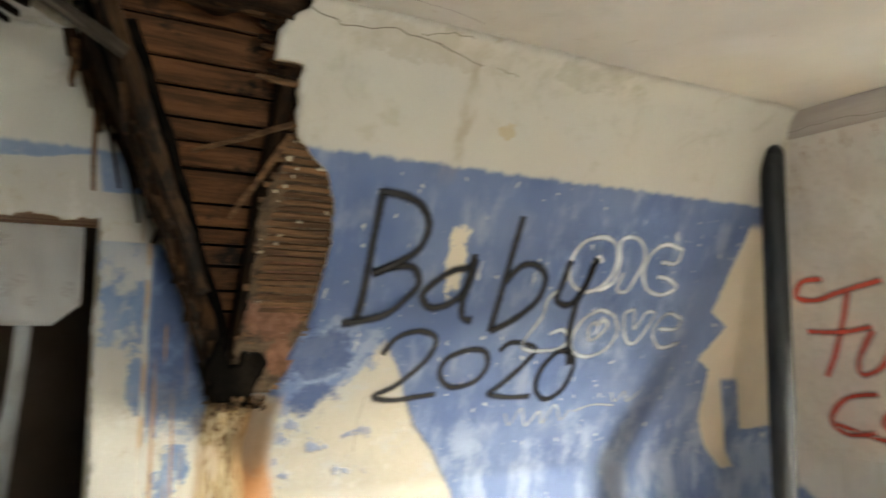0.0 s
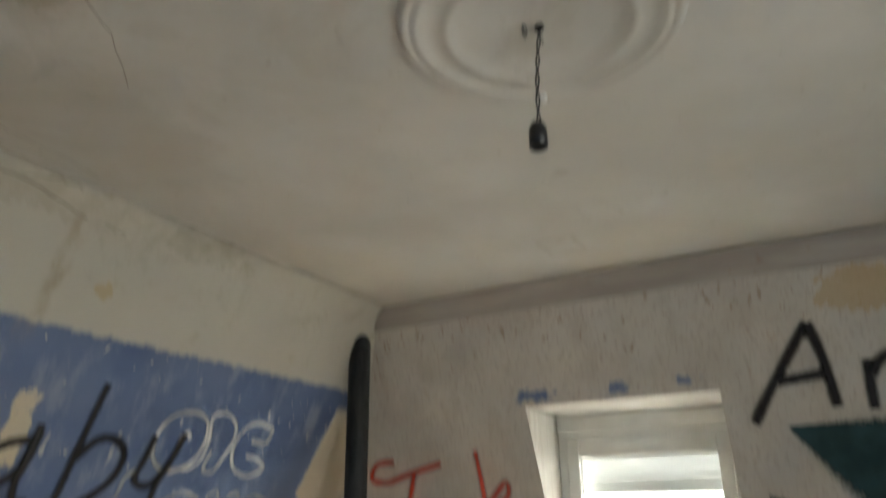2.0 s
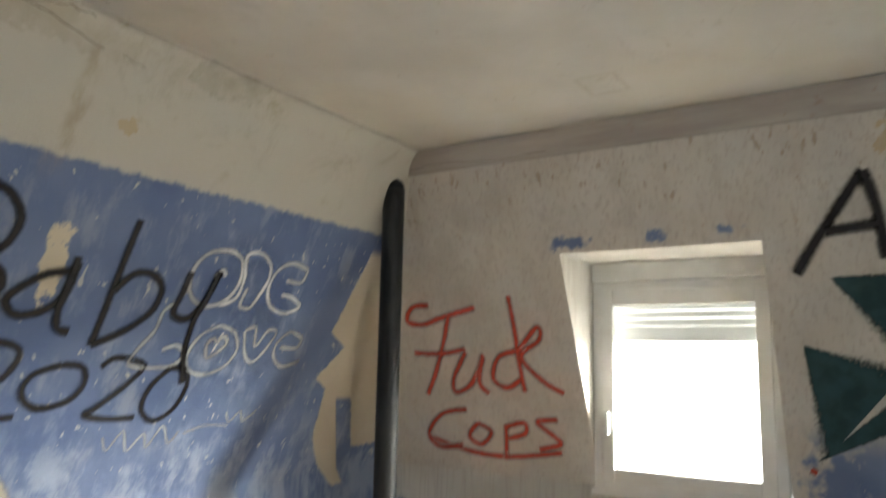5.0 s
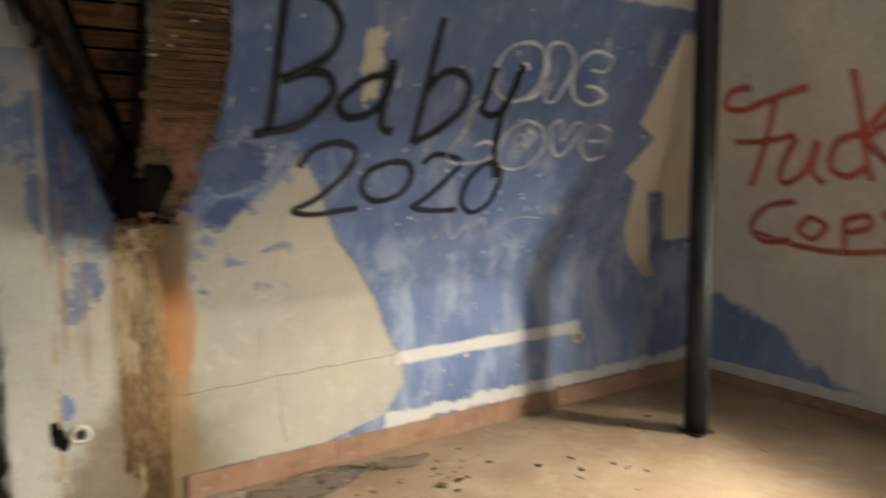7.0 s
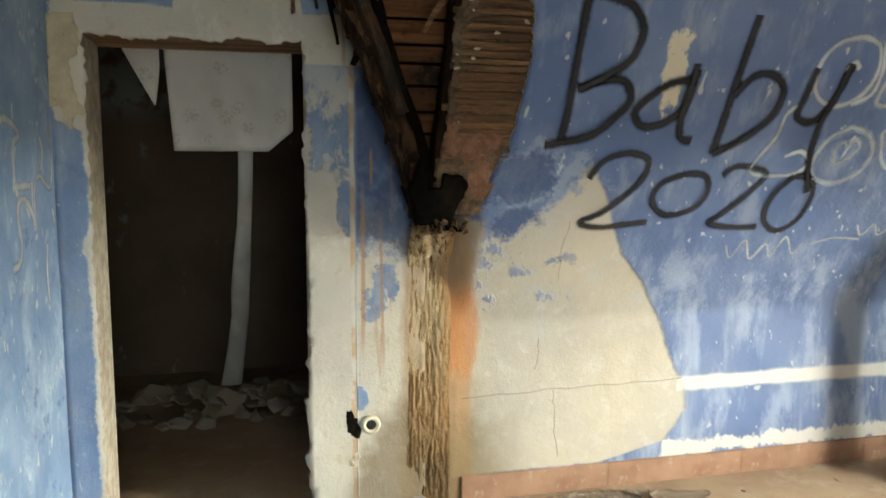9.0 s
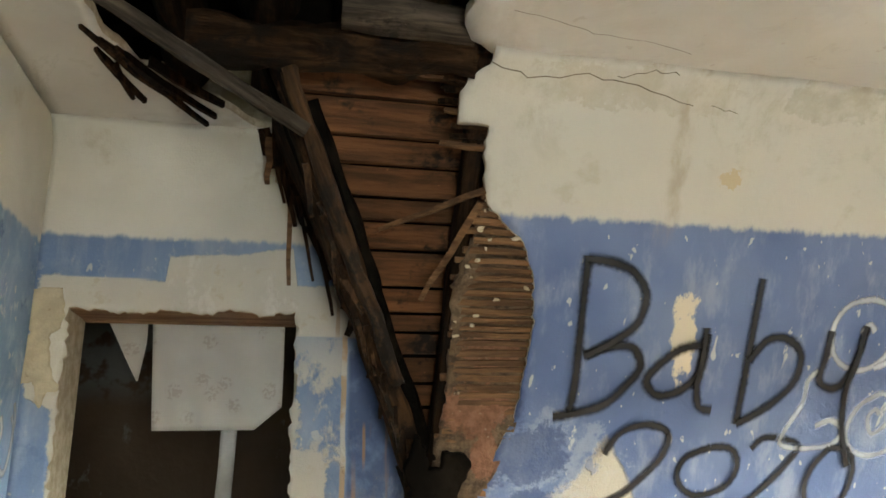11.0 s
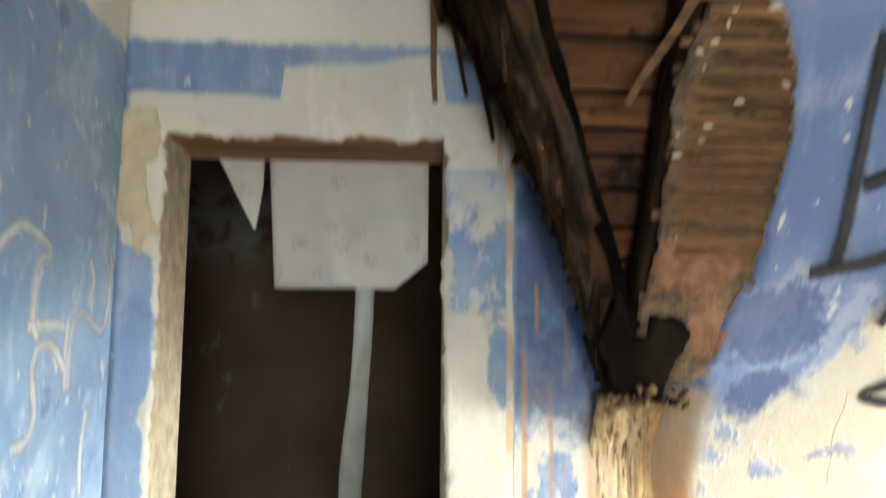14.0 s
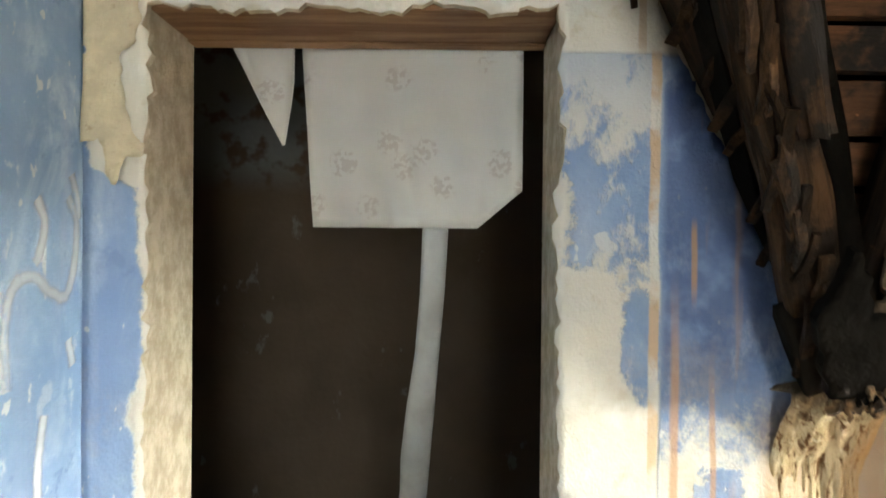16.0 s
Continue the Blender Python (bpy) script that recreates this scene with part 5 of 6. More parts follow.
def paper(name, label, outline, y, slant=0.0):
    """A hanging sheet cut to outline(x) -> lowest z, with soft folds."""
    x0, x1, top, low = outline
    bm = bmesh.new()
    cols = []
    n = 28
    for i in range(n + 1):
        x = x0 + (x1 - x0) * i / n
        col = []
        for j in range(17):
            z = top + (low(x) - top) * j / 16
            f = j / 16
            yy = y + 0.012 * f * math.sin(x * 19 + 1) + 0.010 * f * math.sin(x * 41 + z * 6) + 0.02 * f * f * noise.noise(Vector((x * 5, z * 5, 0)))
            col.append(bm.verts.new((x + slant * f * (1 - i / n), yy, z)))
        cols.append(col)
    for a, b in zip(cols, cols[1:]):
        for j in range(16):
            bm.faces.new((a[j], b[j], b[j + 1], a[j + 1])).smooth = True
    bmesh.ops.solidify(bm, geom=bm.faces[:], thickness=0.0012)
    return tagged(mesh_ob(name, bm, M_PAPER), label, "wallpaper")


paper("wallpaper_sheet", "loose sheet of flowered white wallpaper hanging in the doorway", (0.233, 0.750, 1.948, lambda x: 1.516 + max(0, x - 0.640) * 0.80), 0.315, 0.030)
paper("wallpaper_scrap", "narrow pointed scrap of white wallpaper hanging in the doorway", (0.064, 0.217, 1.948, lambda x: 1.940 - max(0.0, min(0.245, (x - 0.066) * 1.85)) if x < 0.200 else 1.70 + (x - 0.200) * 9), 0.318)
pts = [(0.545, 0.36, 1.66), (0.542, 0.38, 1.52), (0.534, 0.45, 1.35), (0.520, 0.56, 1.18), (0.502, 0.70, 1.02), (0.484, 0.82, 0.84), (0.474, 0.95, 0.68), (0.442, 1.10, 0.46), (0.405, 1.20, 0.24)]
bm = bmesh.new()
rings = []
for i, p in enumerate(pts):
    p = Vector(p) + Vector((0.006, 0, 0))
    w = 0.025 + 0.0035 * i + 0.003 * math.sin(i * 1.7)
    rings.append([bm.verts.new(p + Vector((math.cos(2 * math.pi * k / 14) * w, math.sin(2 * math.pi * k / 14) * 0.014, 0))) for k in range(14)])
for r0, r1 in zip(rings, rings[1:]):
    for k in range(14):
        bm.faces.new((r0[k], r0[(k + 1) % 14], r1[(k + 1) % 14], r1[k])).smooth = True
bm.faces.new(rings[0])
bm.faces.new(rings[-1])
bmesh.ops.recalc_face_normals(bm, faces=bm.faces)
m = Mat("dull_grey_foil", 0.55, spec=0.4)
tagged(mesh_ob("pipe", bm, m.done(m.mix(m.noise(9, 4, stretch=(1, 1, 0.3)).step(0.3, 0.7), (0.36, 0.37, 0.37), (0.26, 0.265, 0.26)), m.noise(20), 0.3, 0.004)),
       "bent grey flexible pipe hanging behind the wallpaper to the rubble", "pipe")

m = Mat("pale_rubble", 0.95)
M_RUB = m.done(m.mix(m.rand(), (0.40, 0.365, 0.30), (0.18, 0.135, 0.095)), m.noise(30, 5, 0.7), 0.8, 0.01)
m = Mat("dry_leaf", 0.8)
M_LEAF = m.done(m.mix(m.rand(), (0.14, 0.065, 0.028), (0.045, 0.028, 0.018)), m.noise(60), 0.4, 0.003)
chunks = []
for k in range(8):
    bm = lump(1.0, 50 + k, rng.uniform(0.35, 0.7), 1, 0.75)
    chunk = bpy.data.meshes.new("chunk")
    bm.to_mesh(chunk)
    bm.free()
    chunk.materials.append(M_RUB)
    chunks.append(chunk)


bark = []
for k in range(6):
    bm = lump(1.0, 80 + k, rng.uniform(0.15, 0.4), 1, 0.8)
    scrap = bpy.data.meshes.new("scrap")
    bm.to_mesh(scrap)
    bm.free()
    scrap.materials.append(M_LEAF)
    bark.append(scrap)


def heap(name, label, at, spread, count, r0, r1, pile, seed, kinds=chunks):
    t = thing(name, label, "rubble", at)
    g = random.Random(seed)
    for k in range(count):
        ob = new("scrap" if kinds is bark else "chunk", kinds[g.randrange(len(kinds))])
        ob.parent = t
        a, d = g.uniform(0, 6.28), math.sqrt(g.random())
        r = g.uniform(r0, r1) * (1 if g.random() > 0.15 else 1.8)
        x, y = math.cos(a) * d * spread[0], math.sin(a) * d * spread[1]
        ob.matrix_basis = pose(x, y, r * 0.25 + max(0.0, pile * (1 - d) * g.random()), g.uniform(-25, 25), g.uniform(-25, 25), g.uniform(0, 360)) @ Matrix.Scale(r, 4)
    return t


heap("rubble_heap", "plaster crumbs and brown dirt fallen at the foot of the stud", (1.15, -0.19, 0), (0.55, 0.16), 130, 0.010, 0.032, 0.13, 3)
heap("rubble_heap", "scattered plaster crumbs at the threshold", (0.45, 0.05, 0), (0.45, 0.14), 46, 0.006, 0.02, 0.02, 4)
heap("rubble_heap", "pale slabs of fallen plaster in the dark room", (0.30, 1.55, 0), (0.75, 0.40), 120, 0.018, 0.062, 0.14, 5)
heap("rubble_heap", "grey plaster dust and crumbs along the base board", (1.95, -0.12, 0), (0.42, 0.09), 50, 0.006, 0.018, 0.01, 6)
heap("rotten_scraps", "brown rotten wood scraps and bark heaped under the stud", (1.12, -0.22, 0), (0.52, 0.18), 180, 0.008, 0.030, 0.14, 8, bark)
heap("rotten_scraps", "brown wood scraps strewn along the base board", (2.0, -0.35, 0), (0.75, 0.26), 60, 0.004, 0.014, 0.0, 9, bark)

leaf_mesh = []
for k in range(4):
    bm = bmesh.new()
    n = 6
    mid = [bm.verts.new((0.5 * (i / n - 0.5) * 2, 0.0, 0.12 * math.sin(i + k))) for i in range(n + 1)]
    for s in (-1, 1):
        side = [bm.verts.new((v.co.x, s * 0.32 * math.sin(math.pi * i / n) * (1 + 0.2 * math.sin(i * 2.3 + k)), v.co.z + 0.14)) for i, v in enumerate(mid)]
        for i in range(n):
            bm.faces.new((mid[i], mid[i + 1], side[i + 1], side[i]))
    bmesh.ops.solidify(bm, geom=bm.faces[:], thickness=0.03)
    lm = bpy.data.meshes.new("leaf")
    bm.to_mesh(lm)
    bm.free()
    lm.materials.append(M_LEAF)
    leaf_mesh.append(lm)
g = random.Random(9)
for k in range(70):
    near = k < 40
    x, y = (1.25 + g.gauss(0, 0.28), -0.22 + g.gauss(0, 0.06)) if near else (g.uniform(1.2, 4.0), g.uniform(-1.1, -0.12))
    ob = new("leaf", leaf_mesh[k % 4])
    s = g.uniform(0.03, 0.06) if near else g.uniform(0.018, 0.04)
    ob.matrix_basis = pose(x, min(y, -0.06), 0.004 + (g.uniform(0, 0.03) if near else 0), g.uniform(-20, 20), g.uniform(-20, 20), g.uniform(0, 360)) @ Matrix.Scale(s, 4)
    tagged(ob, "small dry brown leaf on the dusty floor", "leaf", "fallen leaves")

# grey lime dust patch on the floor by the wall
skin("lime_spill", 1.25, 2.55, -0.42, 0.0, 0.02, lambda x, y, h: (x, y, 0.006 + abs(h)), lambda x, y: 0.11 - abs(y + 0.17) - 0.16 * abs(x - 1.9) + jag(x, y, 12, 0.09, 0.02), 0.012, [M_RUB, M_RUB], 0.006, 17,
     kind="thing", label="pale grey plaster dust spilled on the floor", category="plaster dust")

# ---- painted writing: soft-edged spray strokes lying on the walls ----


def spray(name, colour, rough=0.6, soft=0.35, full=1.0):
    m = Mat(name, rough)
    s = m.t.nodes.new("ShaderNodeSeparateXYZ")
    m.t.links.new(m.uv, s.inputs[0])
    across = (Sock(m.t, s.outputs[1]) - 0.5).size() * 2.0
    a = (across + (m.noise(70, 3, 0.6) - 0.5) * 0.5).step(1.0, 1.0 - soft) * full
    col = m.mix(m.noise(9, 3).step(0.35, 0.65), colour, tuple(min(1, v * 1.5 + 0.004) for v in colour))
    return m.done(col, None, alpha=a)


M_INK = spray("black_spray", (0.012, 0.012, 0.014), soft=0.85)
M_RED = spray("red_spray", (0.48, 0.065, 0.038), soft=0.95, full=0.75)
M_CHALK = spray("white_spray", (0.66, 0.69, 0.71), soft=0.9, full=0.48)
M_FAINT = spray("faint_white_spray", (0.62, 0.66, 0.70), soft=0.9, full=0.40)
M_TEAL = spray("dark_teal_spray", (0.014, 0.042, 0.050), soft=0.3)
M_CRACK = spray("crack_shadow", (0.10, 0.070, 0.042), soft=0.6, full=0.8)


def smooth(pts, n=7):
    out = []
    for i in range(len(pts) - 1):
        p0, p1, p2, p3 = pts[max(i - 1, 0)], pts[i], pts[i + 1], pts[min(i + 2, len(pts) - 1)]
        for k in range(n):
            t = k / n
            out.append(tuple(0.5 * (2 * b + (c - a) * t + (2 * a - 5 * b + 4 * c - d) * t * t + (3 * b - a - 3 * c + d) * t ** 3) for a, b, c, d in zip(p0, p1, p2, p3)))
    return out + [pts[-1]]


def letter(strokes, wide, place, seed=0, lift=0.0):
    """Ribbons along the strokes on a wall; place(u, v, out) gives the point."""
    bm = bmesh.new()
    uv = bm.loops.layers.uv.new("UVMap")
    for si, s in enumerate(strokes):
        pts = smooth(s) if wide > 0.015 else s
        prev = None
        for i, (u, v) in enumerate(pts):
            a, b = pts[max(i - 1, 0)], pts[min(i + 1, len(pts) - 1)]
            dx, dy = b[0] - a[0], b[1] - a[1]
            q = math.hypot(dx, dy) or 1
            w = wide * (0.5 + 0.10 * noise.noise(Vector((i * 0.21, si + seed, 0))))
            nx, ny = -dy / q * w, dx / q * w
            out = 0.0085 + lift + 0.0007 * si
            row = [bm.verts.new(place(u + nx * k, v + ny * k, out)) for k in (-1, 0, 1)]
            if prev:
                for k in (0, 1):
                    f = bm.faces.new((prev[k], prev[k + 1], row[k + 1], row[k]))
                    for lp, vv in zip(f.loops, (k / 2, (k + 1) / 2, (k + 1) / 2, k / 2)):
                        lp[uv].uv = (0.5, vv)
            prev = row
    return bm


def writing(name, label, letters, wide, place, mat):
    t = thing(name, label, "graffiti")
    for k, (ch, strokes) in enumerate(letters):
        for i, one in enumerate(strokes):
            part("stroke", letter([one], wide, place, k * 5 + i, 0.0009 * i + 0.0004 * (k % 2)), mat, t)
    return t


def n_place(x, z, out):
    if z > KNEE:
        return on_slope(x, z, out) - Vector((0, hollow(z), 0))
    return Vector((x, N_BASE - out, z))


def e_place(y, z, out):
    k = math.hypot(1, E_LEAN)
    if z > KNEE:
        return Vector((E_BASE - (z - KNEE) * E_LEAN - (out - 0.006) / k, y, z - (out - 0.006) * E_LEAN / k))
    return Vector((E_BASE - out + 0.006, y, z))


def w_place(y, z, out):
    return Vector((X_W + out - 0.005, y, z))


ZERO = [(2.29, 1.43), (2.19, 1.39), (2.17, 1.32), (2.24, 1.26), (2.36, 1.28), (2.41, 1.35), (2.38, 1.42), (2.29, 1.43)]
writing("graffiti_baby", "black sprayed word Baby on the blue wall", [
    ("B", [[(1.73, 2.06), (1.73, 1.88), (1.73, 1.66), (1.72, 1.55)], [(1.66, 1.54), (1.74, 1.55), (1.85, 1.58), (1.93, 1.65), (1.97, 1.71), (1.93, 1.77), (1.84, 1.77), (1.75, 1.74)],
           [(1.73, 2.05), (1.83, 2.04), (1.91, 2.01), (1.96, 1.94), (1.94, 1.85), (1.86, 1.79), (1.76, 1.74)]]),
    ("a", [[(2.22, 1.78), (2.13, 1.77), (2.05, 1.72), (2.0, 1.66), (2.05, 1.61), (2.14, 1.63), (2.2, 1.69), (2.22, 1.82)], [(2.21, 1.84), (2.21, 1.73), (2.2, 1.64), (2.22, 1.57), (2.27, 1.56)]]),
    ("b", [[(2.41, 2.01), (2.4, 1.85), (2.39, 1.66), (2.38, 1.51)], [(2.4, 1.73), (2.46, 1.8), (2.54, 1.81), (2.61, 1.76), (2.6, 1.66), (2.5, 1.57), (2.38, 1.51)]]),
    ("y", [[(2.73, 1.84), (2.72, 1.74), (2.71, 1.66), (2.79, 1.64), (2.85, 1.72), (2.88, 1.85)], [(2.88, 1.86), (2.86, 1.74), (2.83, 1.63), (2.84, 1.49), (2.89, 1.35)]]),
], 0.052, n_place, M_INK)
writing("graffiti_year", "black sprayed number 2020 on the blue wall", [
    ("2", [[(1.87, 1.41), (1.92, 1.48), (2.02, 1.51), (2.11, 1.48), (2.09, 1.39), (1.97, 1.28), (1.87, 1.23), (1.96, 1.21), (2.07, 1.22), (2.17, 1.23)]]),
    ("0", [ZERO]),
    ("2", [[(2.46, 1.42), (2.51, 1.46), (2.61, 1.45), (2.66, 1.42), (2.6, 1.34), (2.5, 1.25), (2.46, 1.22), (2.57, 1.2), (2.7, 1.2)]]),
    ("0", [[(2.8, 1.42), (2.73, 1.34), (2.72, 1.24), (2.8, 1.18), (2.89, 1.23), (2.92, 1.34), (2.88, 1.41), (2.8, 1.42)]]),
], 0.042, n_place, M_INK)
writing("graffiti_one", "white sprayed bubble word One on the blue wall", [
    ("O", [[(2.90, 1.955), (2.79, 1.93), (2.735, 1.85), (2.76, 1.75), (2.86, 1.70), (2.97, 1.74), (3.01, 1.83), (2.98, 1.92), (2.90, 1.955)], [(2.86, 1.83), (2.89, 1.865), (2.92, 1.84)]]),
    ("n", [[(2.94, 1.71), (3.02, 1.75), (3.03, 1.84), (3.0, 1.94), (3.07, 1.965), (3.15, 1.93), (3.18, 1.86), (3.15, 1.76), (3.12, 1.71), (3.06, 1.72), (3.07, 1.80)]]),
    ("e", [[(3.42, 1.925), (3.30, 1.945), (3.22, 1.90), (3.20, 1.81), (3.25, 1.73), (3.36, 1.70), (3.45, 1.74), (3.38, 1.78), (3.30, 1.79)], [(3.30, 1.86), (3.40, 1.86), (3.42, 1.925)]]),
], 0.040, n_place, M_CHALK)
writing("graffiti_love", "white sprayed bubble word Love with a heart on the blue wall", [
    ("L", [[(2.70, 1.70), (2.66, 1.66), (2.65, 1.58), (2.60, 1.50), (2.58, 1.44), (2.66, 1.42), (2.80, 1.43), (2.84, 1.48), (2.79, 1.52), (2.72, 1.50)]]),
    ("o", [[(2.99, 1.62), (2.90, 1.57), (2.86, 1.48), (2.90, 1.41), (3.0, 1.39), (3.10, 1.43), (3.14, 1.51), (3.09, 1.59), (2.99, 1.62)], [(3.0, 1.55), (3.04, 1.57), (3.06, 1.53), (2.98, 1.47), (2.95, 1.53), (2.98, 1.56), (3.0, 1.54)]]),
    ("v", [[(3.15, 1.60), (3.21, 1.62), (3.25, 1.53), (3.30, 1.61), (3.36, 1.60), (3.31, 1.49), (3.26, 1.45), (3.20, 1.49), (3.15, 1.60)]]),
    ("e", [[(3.56, 1.58), (3.46, 1.61), (3.39, 1.55), (3.40, 1.48), (3.48, 1.43), (3.60, 1.46)], [(3.42, 1.53), (3.54, 1.53), (3.56, 1.58)]]),
], 0.040, n_place, M_FAINT)
writing("graffiti_scrawl", "faint white scrawl under the black number on the blue wall", [
    ("wave", [[(2.58, 1.12), (2.62, 1.06), (2.67, 1.14), (2.72, 1.05), (2.78, 1.12), (2.82, 1.06), (2.87, 1.15), (2.93, 1.07), (2.97, 1.12)]]),
    ("dash", [[(3.0, 1.11), (3.12, 1.14), (3.26, 1.13)]]),
    ("wave", [[(3.22, 1.20), (3.26, 1.15), (3.31, 1.20), (3.35, 1.15), (3.42, 1.20)]]),
], 0.024, n_place, M_FAINT)
writing("graffiti_red_word", "red sprayed writing on the whitewashed wall", [
    ("F", [[(-0.67, 1.8), (-0.55, 1.79), (-0.49, 1.71), (-0.6, 1.69), (-0.75, 1.73), (-0.98, 1.78)], [(-0.79, 1.73), (-0.7, 1.55), (-0.6, 1.38), (-0.52, 1.27)], [(-0.49, 1.52), (-0.7, 1.52), (-0.86, 1.55)]]),
    ("u", [[(-0.86, 1.53), (-0.74, 1.38), (-0.73, 1.29), (-0.86, 1.35), (-0.97, 1.51), (-0.91, 1.36), (-0.96, 1.29)]]),
    ("c", [[(-1.19, 1.54), (-1.07, 1.5), (-1.01, 1.38), (-1.09, 1.33), (-1.19, 1.38)]]),
    ("k", [[(-1.21, 1.84), (-1.21, 1.67), (-1.2, 1.48), (-1.2, 1.31)], [(-1.21, 1.54), (-1.35, 1.67), (-1.35, 1.6), (-1.22, 1.51), (-1.32, 1.38), (-1.44, 1.31)]]),
], 0.058, e_place, M_RED)
writing("graffiti_red_word", "red sprayed underlined writing on the whitewashed wall", [
    ("C", [[(-0.78, 1.19), (-0.59, 1.15), (-0.46, 1.02), (-0.53, 0.94), (-0.7, 0.97)]]),
    ("o", [[(-0.84, 1.11), (-0.76, 1.03), (-0.83, 0.98), (-0.92, 1.06), (-0.84, 1.11)]]),
    ("p", [[(-1.03, 1.11), (-1.01, 1.01), (-0.99, 0.9)], [(-1.03, 1.1), (-1.15, 1.13), (-1.15, 1.07), (-1.03, 1.03)]]),
    ("s", [[(-1.37, 1.16), (-1.24, 1.14), (-1.32, 1.07), (-1.36, 1.02), (-1.22, 0.98)]]),
    ("line", [[(-0.46, 1.0), (-0.75, 0.93), (-1.02, 0.92), (-1.36, 0.97)]]),
], 0.058, e_place, M_RED)
writing("graffiti_black_word", "black sprayed letters An on the whitewashed wall", [
    ("A", [[(-2.67, 1.89), (-2.78, 2.05), (-2.96, 2.29)], [(-2.96, 2.29), (-3.0, 2.13), (-3.02, 1.94)], [(-2.8, 2.06), (-3.0, 2.08)]]),
    ("n", [[(-3.17, 2.12), (-3.16, 2.02), (-3.16, 1.92)], [(-3.17, 2.06), (-3.24, 2.13), (-3.30, 2.06), (-3.31, 1.93)]]),
], 0.070, e_place, M_INK)


def star_arm(root0, root1, tip, lift):
    """A filled pointed arm, spread in a fan of strips."""
    bm = bmesh.new()
    uv = bm.loops.layers.uv.new("UVMap")
    n = 12
    rows = []
    for i in range(n + 1):
        f = i / n
        a = tuple(p + (q - p) * f for p, q in zip(root0, tip))
        b = tuple(p + (q - p) * f for p, q in zip(root1, tip))
        rows.append([bm.verts.new(e_place(a[0] + (b[0] - a[0]) * g, a[1] + (b[1] - a[1]) * g, 0.0085 + lift)) for g in (0, 0.5, 1)])
    for r0, r1 in zip(rows, rows[1:]):
        for k in (0, 1):
            f = bm.faces.new((r0[k], r0[k + 1], r1[k + 1], r1[k]))
            for lp, vv in zip(f.loops, (k / 2, (k + 1) / 2, (k + 1) / 2, k / 2)):
                lp[uv].uv = (0.5, vv)
    return bm


star = thing("graffiti_star", "dark teal sprayed pointed star on the whitewashed wall", "graffiti")
for k, (a, b, c) in enumerate((((-3.46, 1.92), (-3.08, 1.42), (-2.80, 1.87)), ((-3.12, 1.47), (-3.16, 1.27), (-2.67, 1.04)), ((-3.08, 1.50), (-2.68, 1.02), (-2.665, 1.58)), ((-3.50, 2.0), (-3.05, 1.25), (-3.9, 1.5)), ((-3.5, 1.5), (-3.1, 1.4), (-3.3, 0.75)))):
    part("arm", star_arm(a, b, c, 0.0012 * k), M_TEAL, star)
writing("graffiti_dot", "small red sprayed dot on the whitewashed wall", [("dot", [[(-2.64, 1.00), (-2.665, 0.985)]])], 0.06, e_place, M_RED)
writing("graffiti_red_loop", "red sprayed loop on the blue wall", [("loop", [[(-0.98, 1.86), (-0.99, 1.73), (-1.02, 1.59), (-1.06, 1.44)], [(-1.02, 1.58), (-0.91, 1.64), (-0.80, 1.59), (-0.74, 1.48), (-0.79, 1.38), (-0.92, 1.30)]])], 0.034, w_place, M_RED)
writing("graffiti_white_tag", "white sprayed angular tag on the blue wall", [
    ("a", [[(-0.66, 1.46), (-0.62, 1.52), (-0.52, 1.59), (-0.43, 1.58), (-0.38, 1.55), (-0.43, 1.52), (-0.44, 1.44), (-0.44, 1.37)]]),
    ("b", [[(-0.46, 1.385), (-0.38, 1.39), (-0.29, 1.39)], [(-0.44, 1.39), (-0.42, 1.36)]]),
    ("c", [[(-0.27, 1.40), (-0.275, 1.32), (-0.265, 1.24)], [(-0.50, 1.14), (-0.44, 1.15), (-0.41, 1.20), (-0.43, 1.30), (-0.40, 1.345), (-0.34, 1.34), (-0.28, 1.29)]]),
    ("d", [[(-0.79, 1.36), (-0.78, 1.47), (-0.72, 1.53), (-0.61, 1.55)], [(-0.72, 1.38), (-0.72, 1.22), (-0.64, 1.20)]]),
], 0.052, w_place, M_CHALK)
writing("graffiti_white_tag", "white sprayed looping tag on the blue wall", [
    ("a", [[(-0.25, 1.24), (-0.255, 1.33), (-0.235, 1.40), (-0.18, 1.42), (-0.12, 1.39), (-0.07, 1.38), (-0.04, 1.43), (-0.03, 1.51), (-0.06, 1.56)]]),
    ("b", [[(-0.165, 1.55), (-0.14, 1.51), (-0.155, 1.46), (-0.17, 1.44)]]),
    ("c", [[(-0.05, 1.60), (-0.03, 1.56), (-0.025, 1.52)], [(-0.06, 1.30), (-0.045, 1.25)]]),
    ("d", [[(-0.14, 1.18), (-0.16, 1.08), (-0.15, 0.98)]]),
], 0.044, w_place, M_CHALK)

# ---- cracks ----


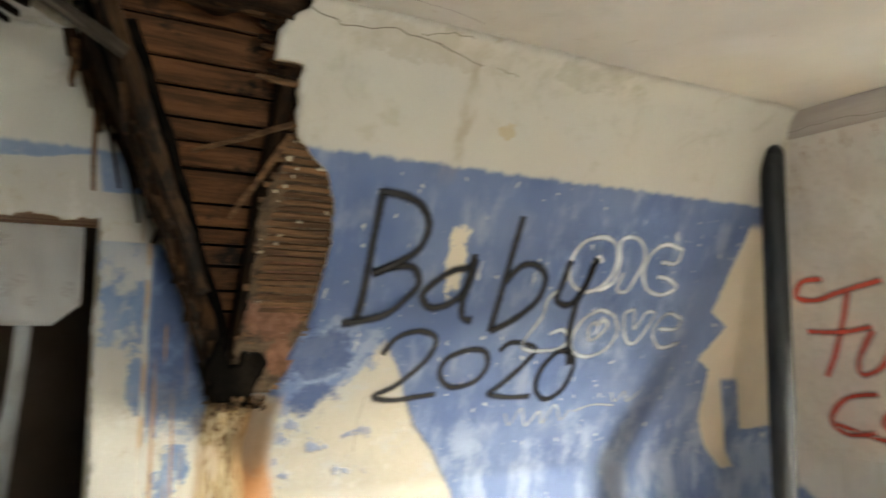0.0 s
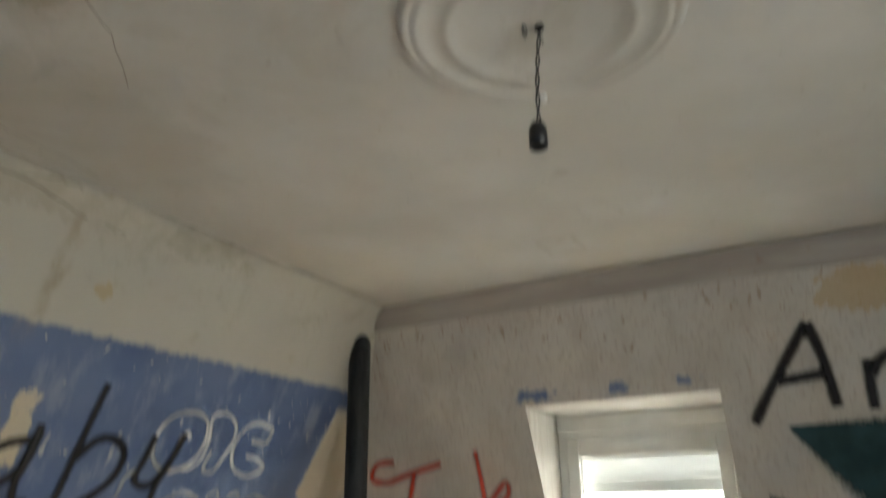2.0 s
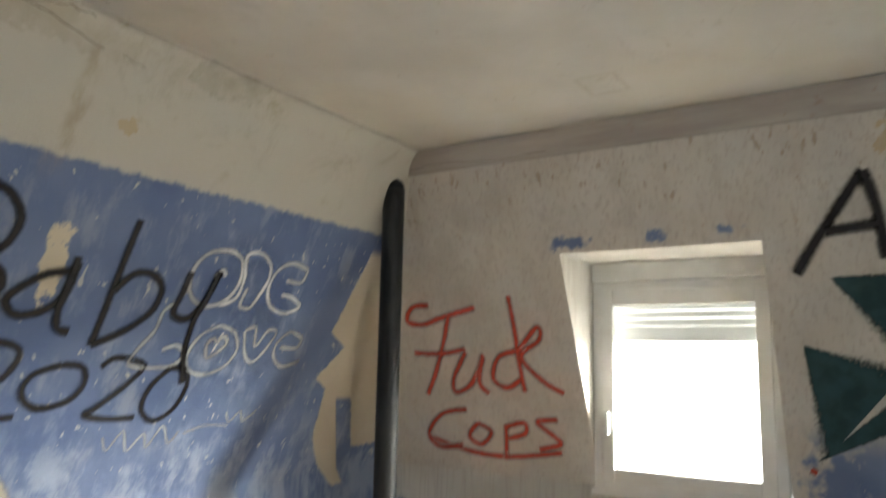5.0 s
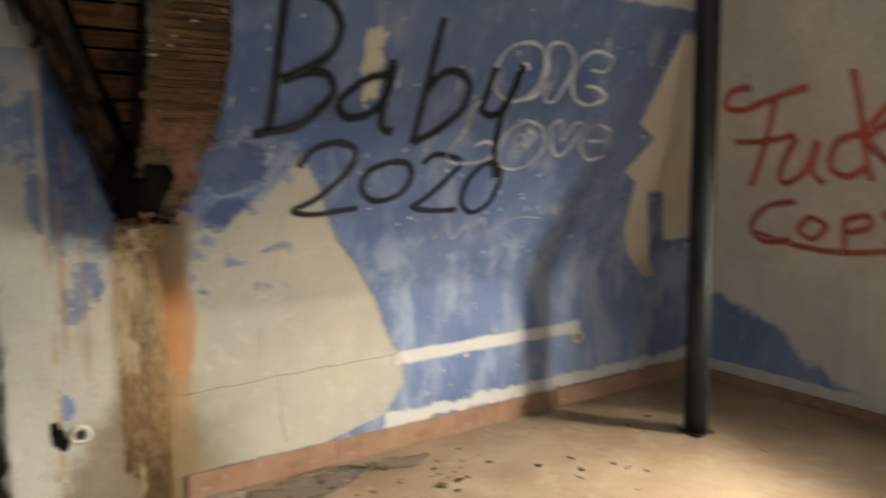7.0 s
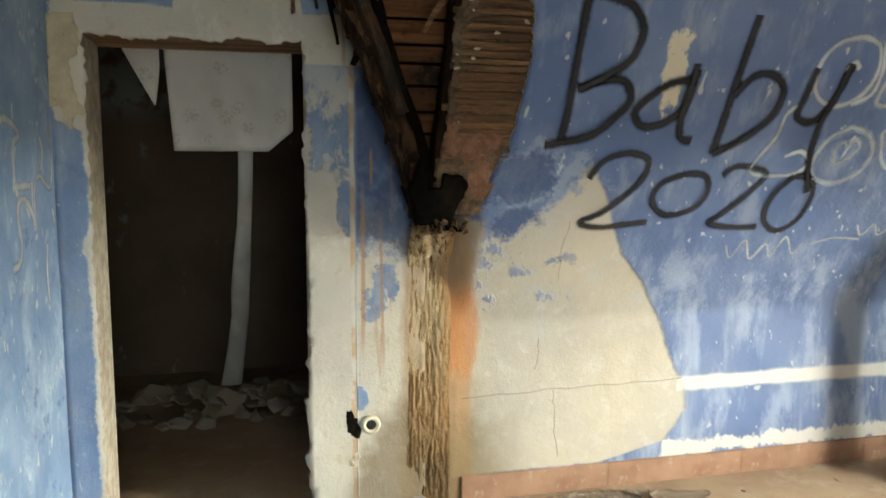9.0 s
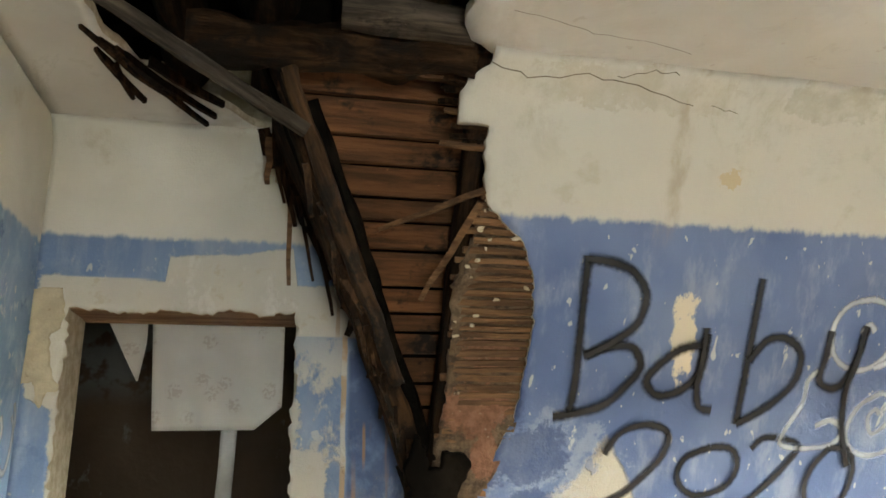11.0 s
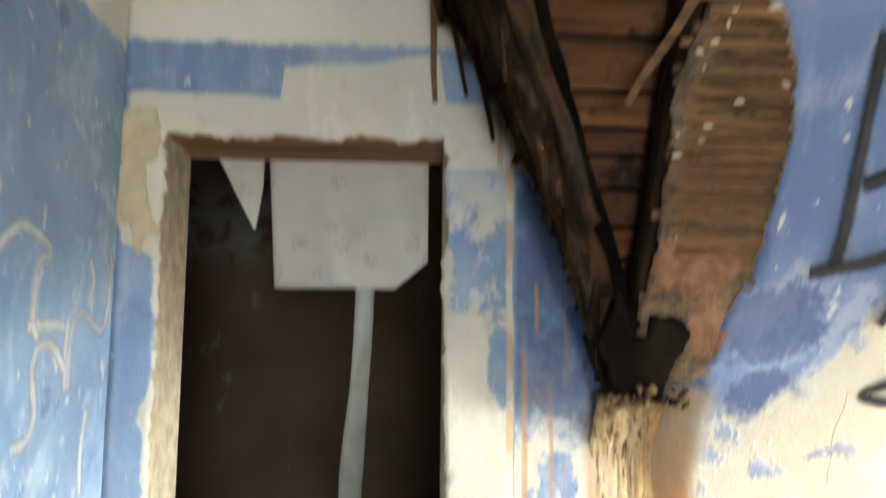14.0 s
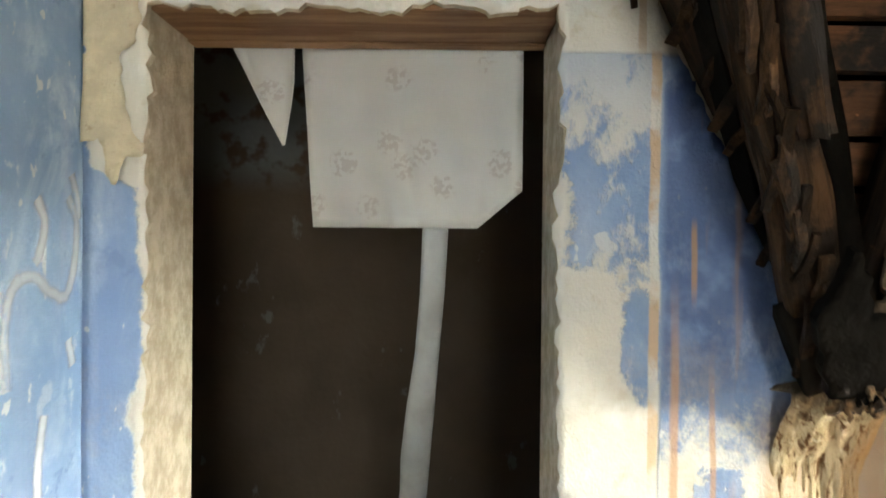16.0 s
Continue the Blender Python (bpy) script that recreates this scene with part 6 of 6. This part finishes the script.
def crack(label, pts, wide, place, seed):
    g = random.Random(seed)
    fine = []
    for p, q in zip(pts, pts[1:]):
        for k in range(4):
            f = k / 4
            fine.append((p[0] + (q[0] - p[0]) * f + g.uniform(-1, 1) * 0.006, p[1] + (q[1] - p[1]) * f + g.uniform(-1, 1) * 0.005))
    fine.append(pts[-1])
    ob = mesh_ob("wall_crack", letter([fine], wide, place, seed, -0.002), M_CRACK)
    return tagged(ob, label, "crack", "cracks")


crack("dark jagged crack below the ceiling", [(1.33, 2.595), (1.46, 2.575), (1.66, 2.59), (1.84, 2.58), (2.05, 2.54)], 0.0035, n_place, 1)
crack("fine crack below the ceiling", [(1.75, 2.59), (1.88, 2.615), (1.97, 2.61)], 0.0025, n_place, 2)
crack("fine crack below the ceiling", [(2.12, 2.545), (2.22, 2.53)], 0.0025, n_place, 3)
crack("fine level crack low in the plaster", [(1.43, 0.466), (1.65, 0.468), (1.855, 0.475), (2.15, 0.478), (2.48, 0.487)], 0.0035, n_place, 4)
crack("upright crack low in the plaster", [(1.845, 0.465), (1.85, 0.40), (1.858, 0.28), (1.872, 0.16)], 0.004, n_place, 5)
crack("upright crack in the bare plaster", [(1.772, 0.705), (1.778, 0.64), (1.758, 0.57)], 0.0035, n_place, 6)
crack("long upright crack in the painted wall", [(1.83, 1.24), (1.82, 1.12), (1.83, 0.98)], 0.0025, n_place, 7)


def c_place(x, y, out):
    return Vector((x, y, CEIL - out))


crack("thin crack along the wall plate", [(-0.75, 2.535), (-1.0, 2.545), (-1.3, 2.52), (-1.6, 2.53)], 0.002, lambda y, z, out: Vector((east(z) - 0.020, y, z)), 10)
crack("thin zigzag crack in the ceiling", [(1.10, -2.02), (1.22, -2.09), (1.30, -2.10), (1.33, -2.02), (1.42, -2.12)], 0.0025, c_place, 12)
crack("thin crack in the ceiling by the torn plaster", [(1.28, -1.76), (1.36, -1.70), (1.45, -1.66), (1.62, -1.50)], 0.0025, c_place, 13)
crack("fine dark crack from the hole into the ceiling", [(1.33, -1.05), (1.48, -1.02), (1.60, -0.98), (1.78, -0.97), (1.95, -0.93)], 0.003, c_place, 14)
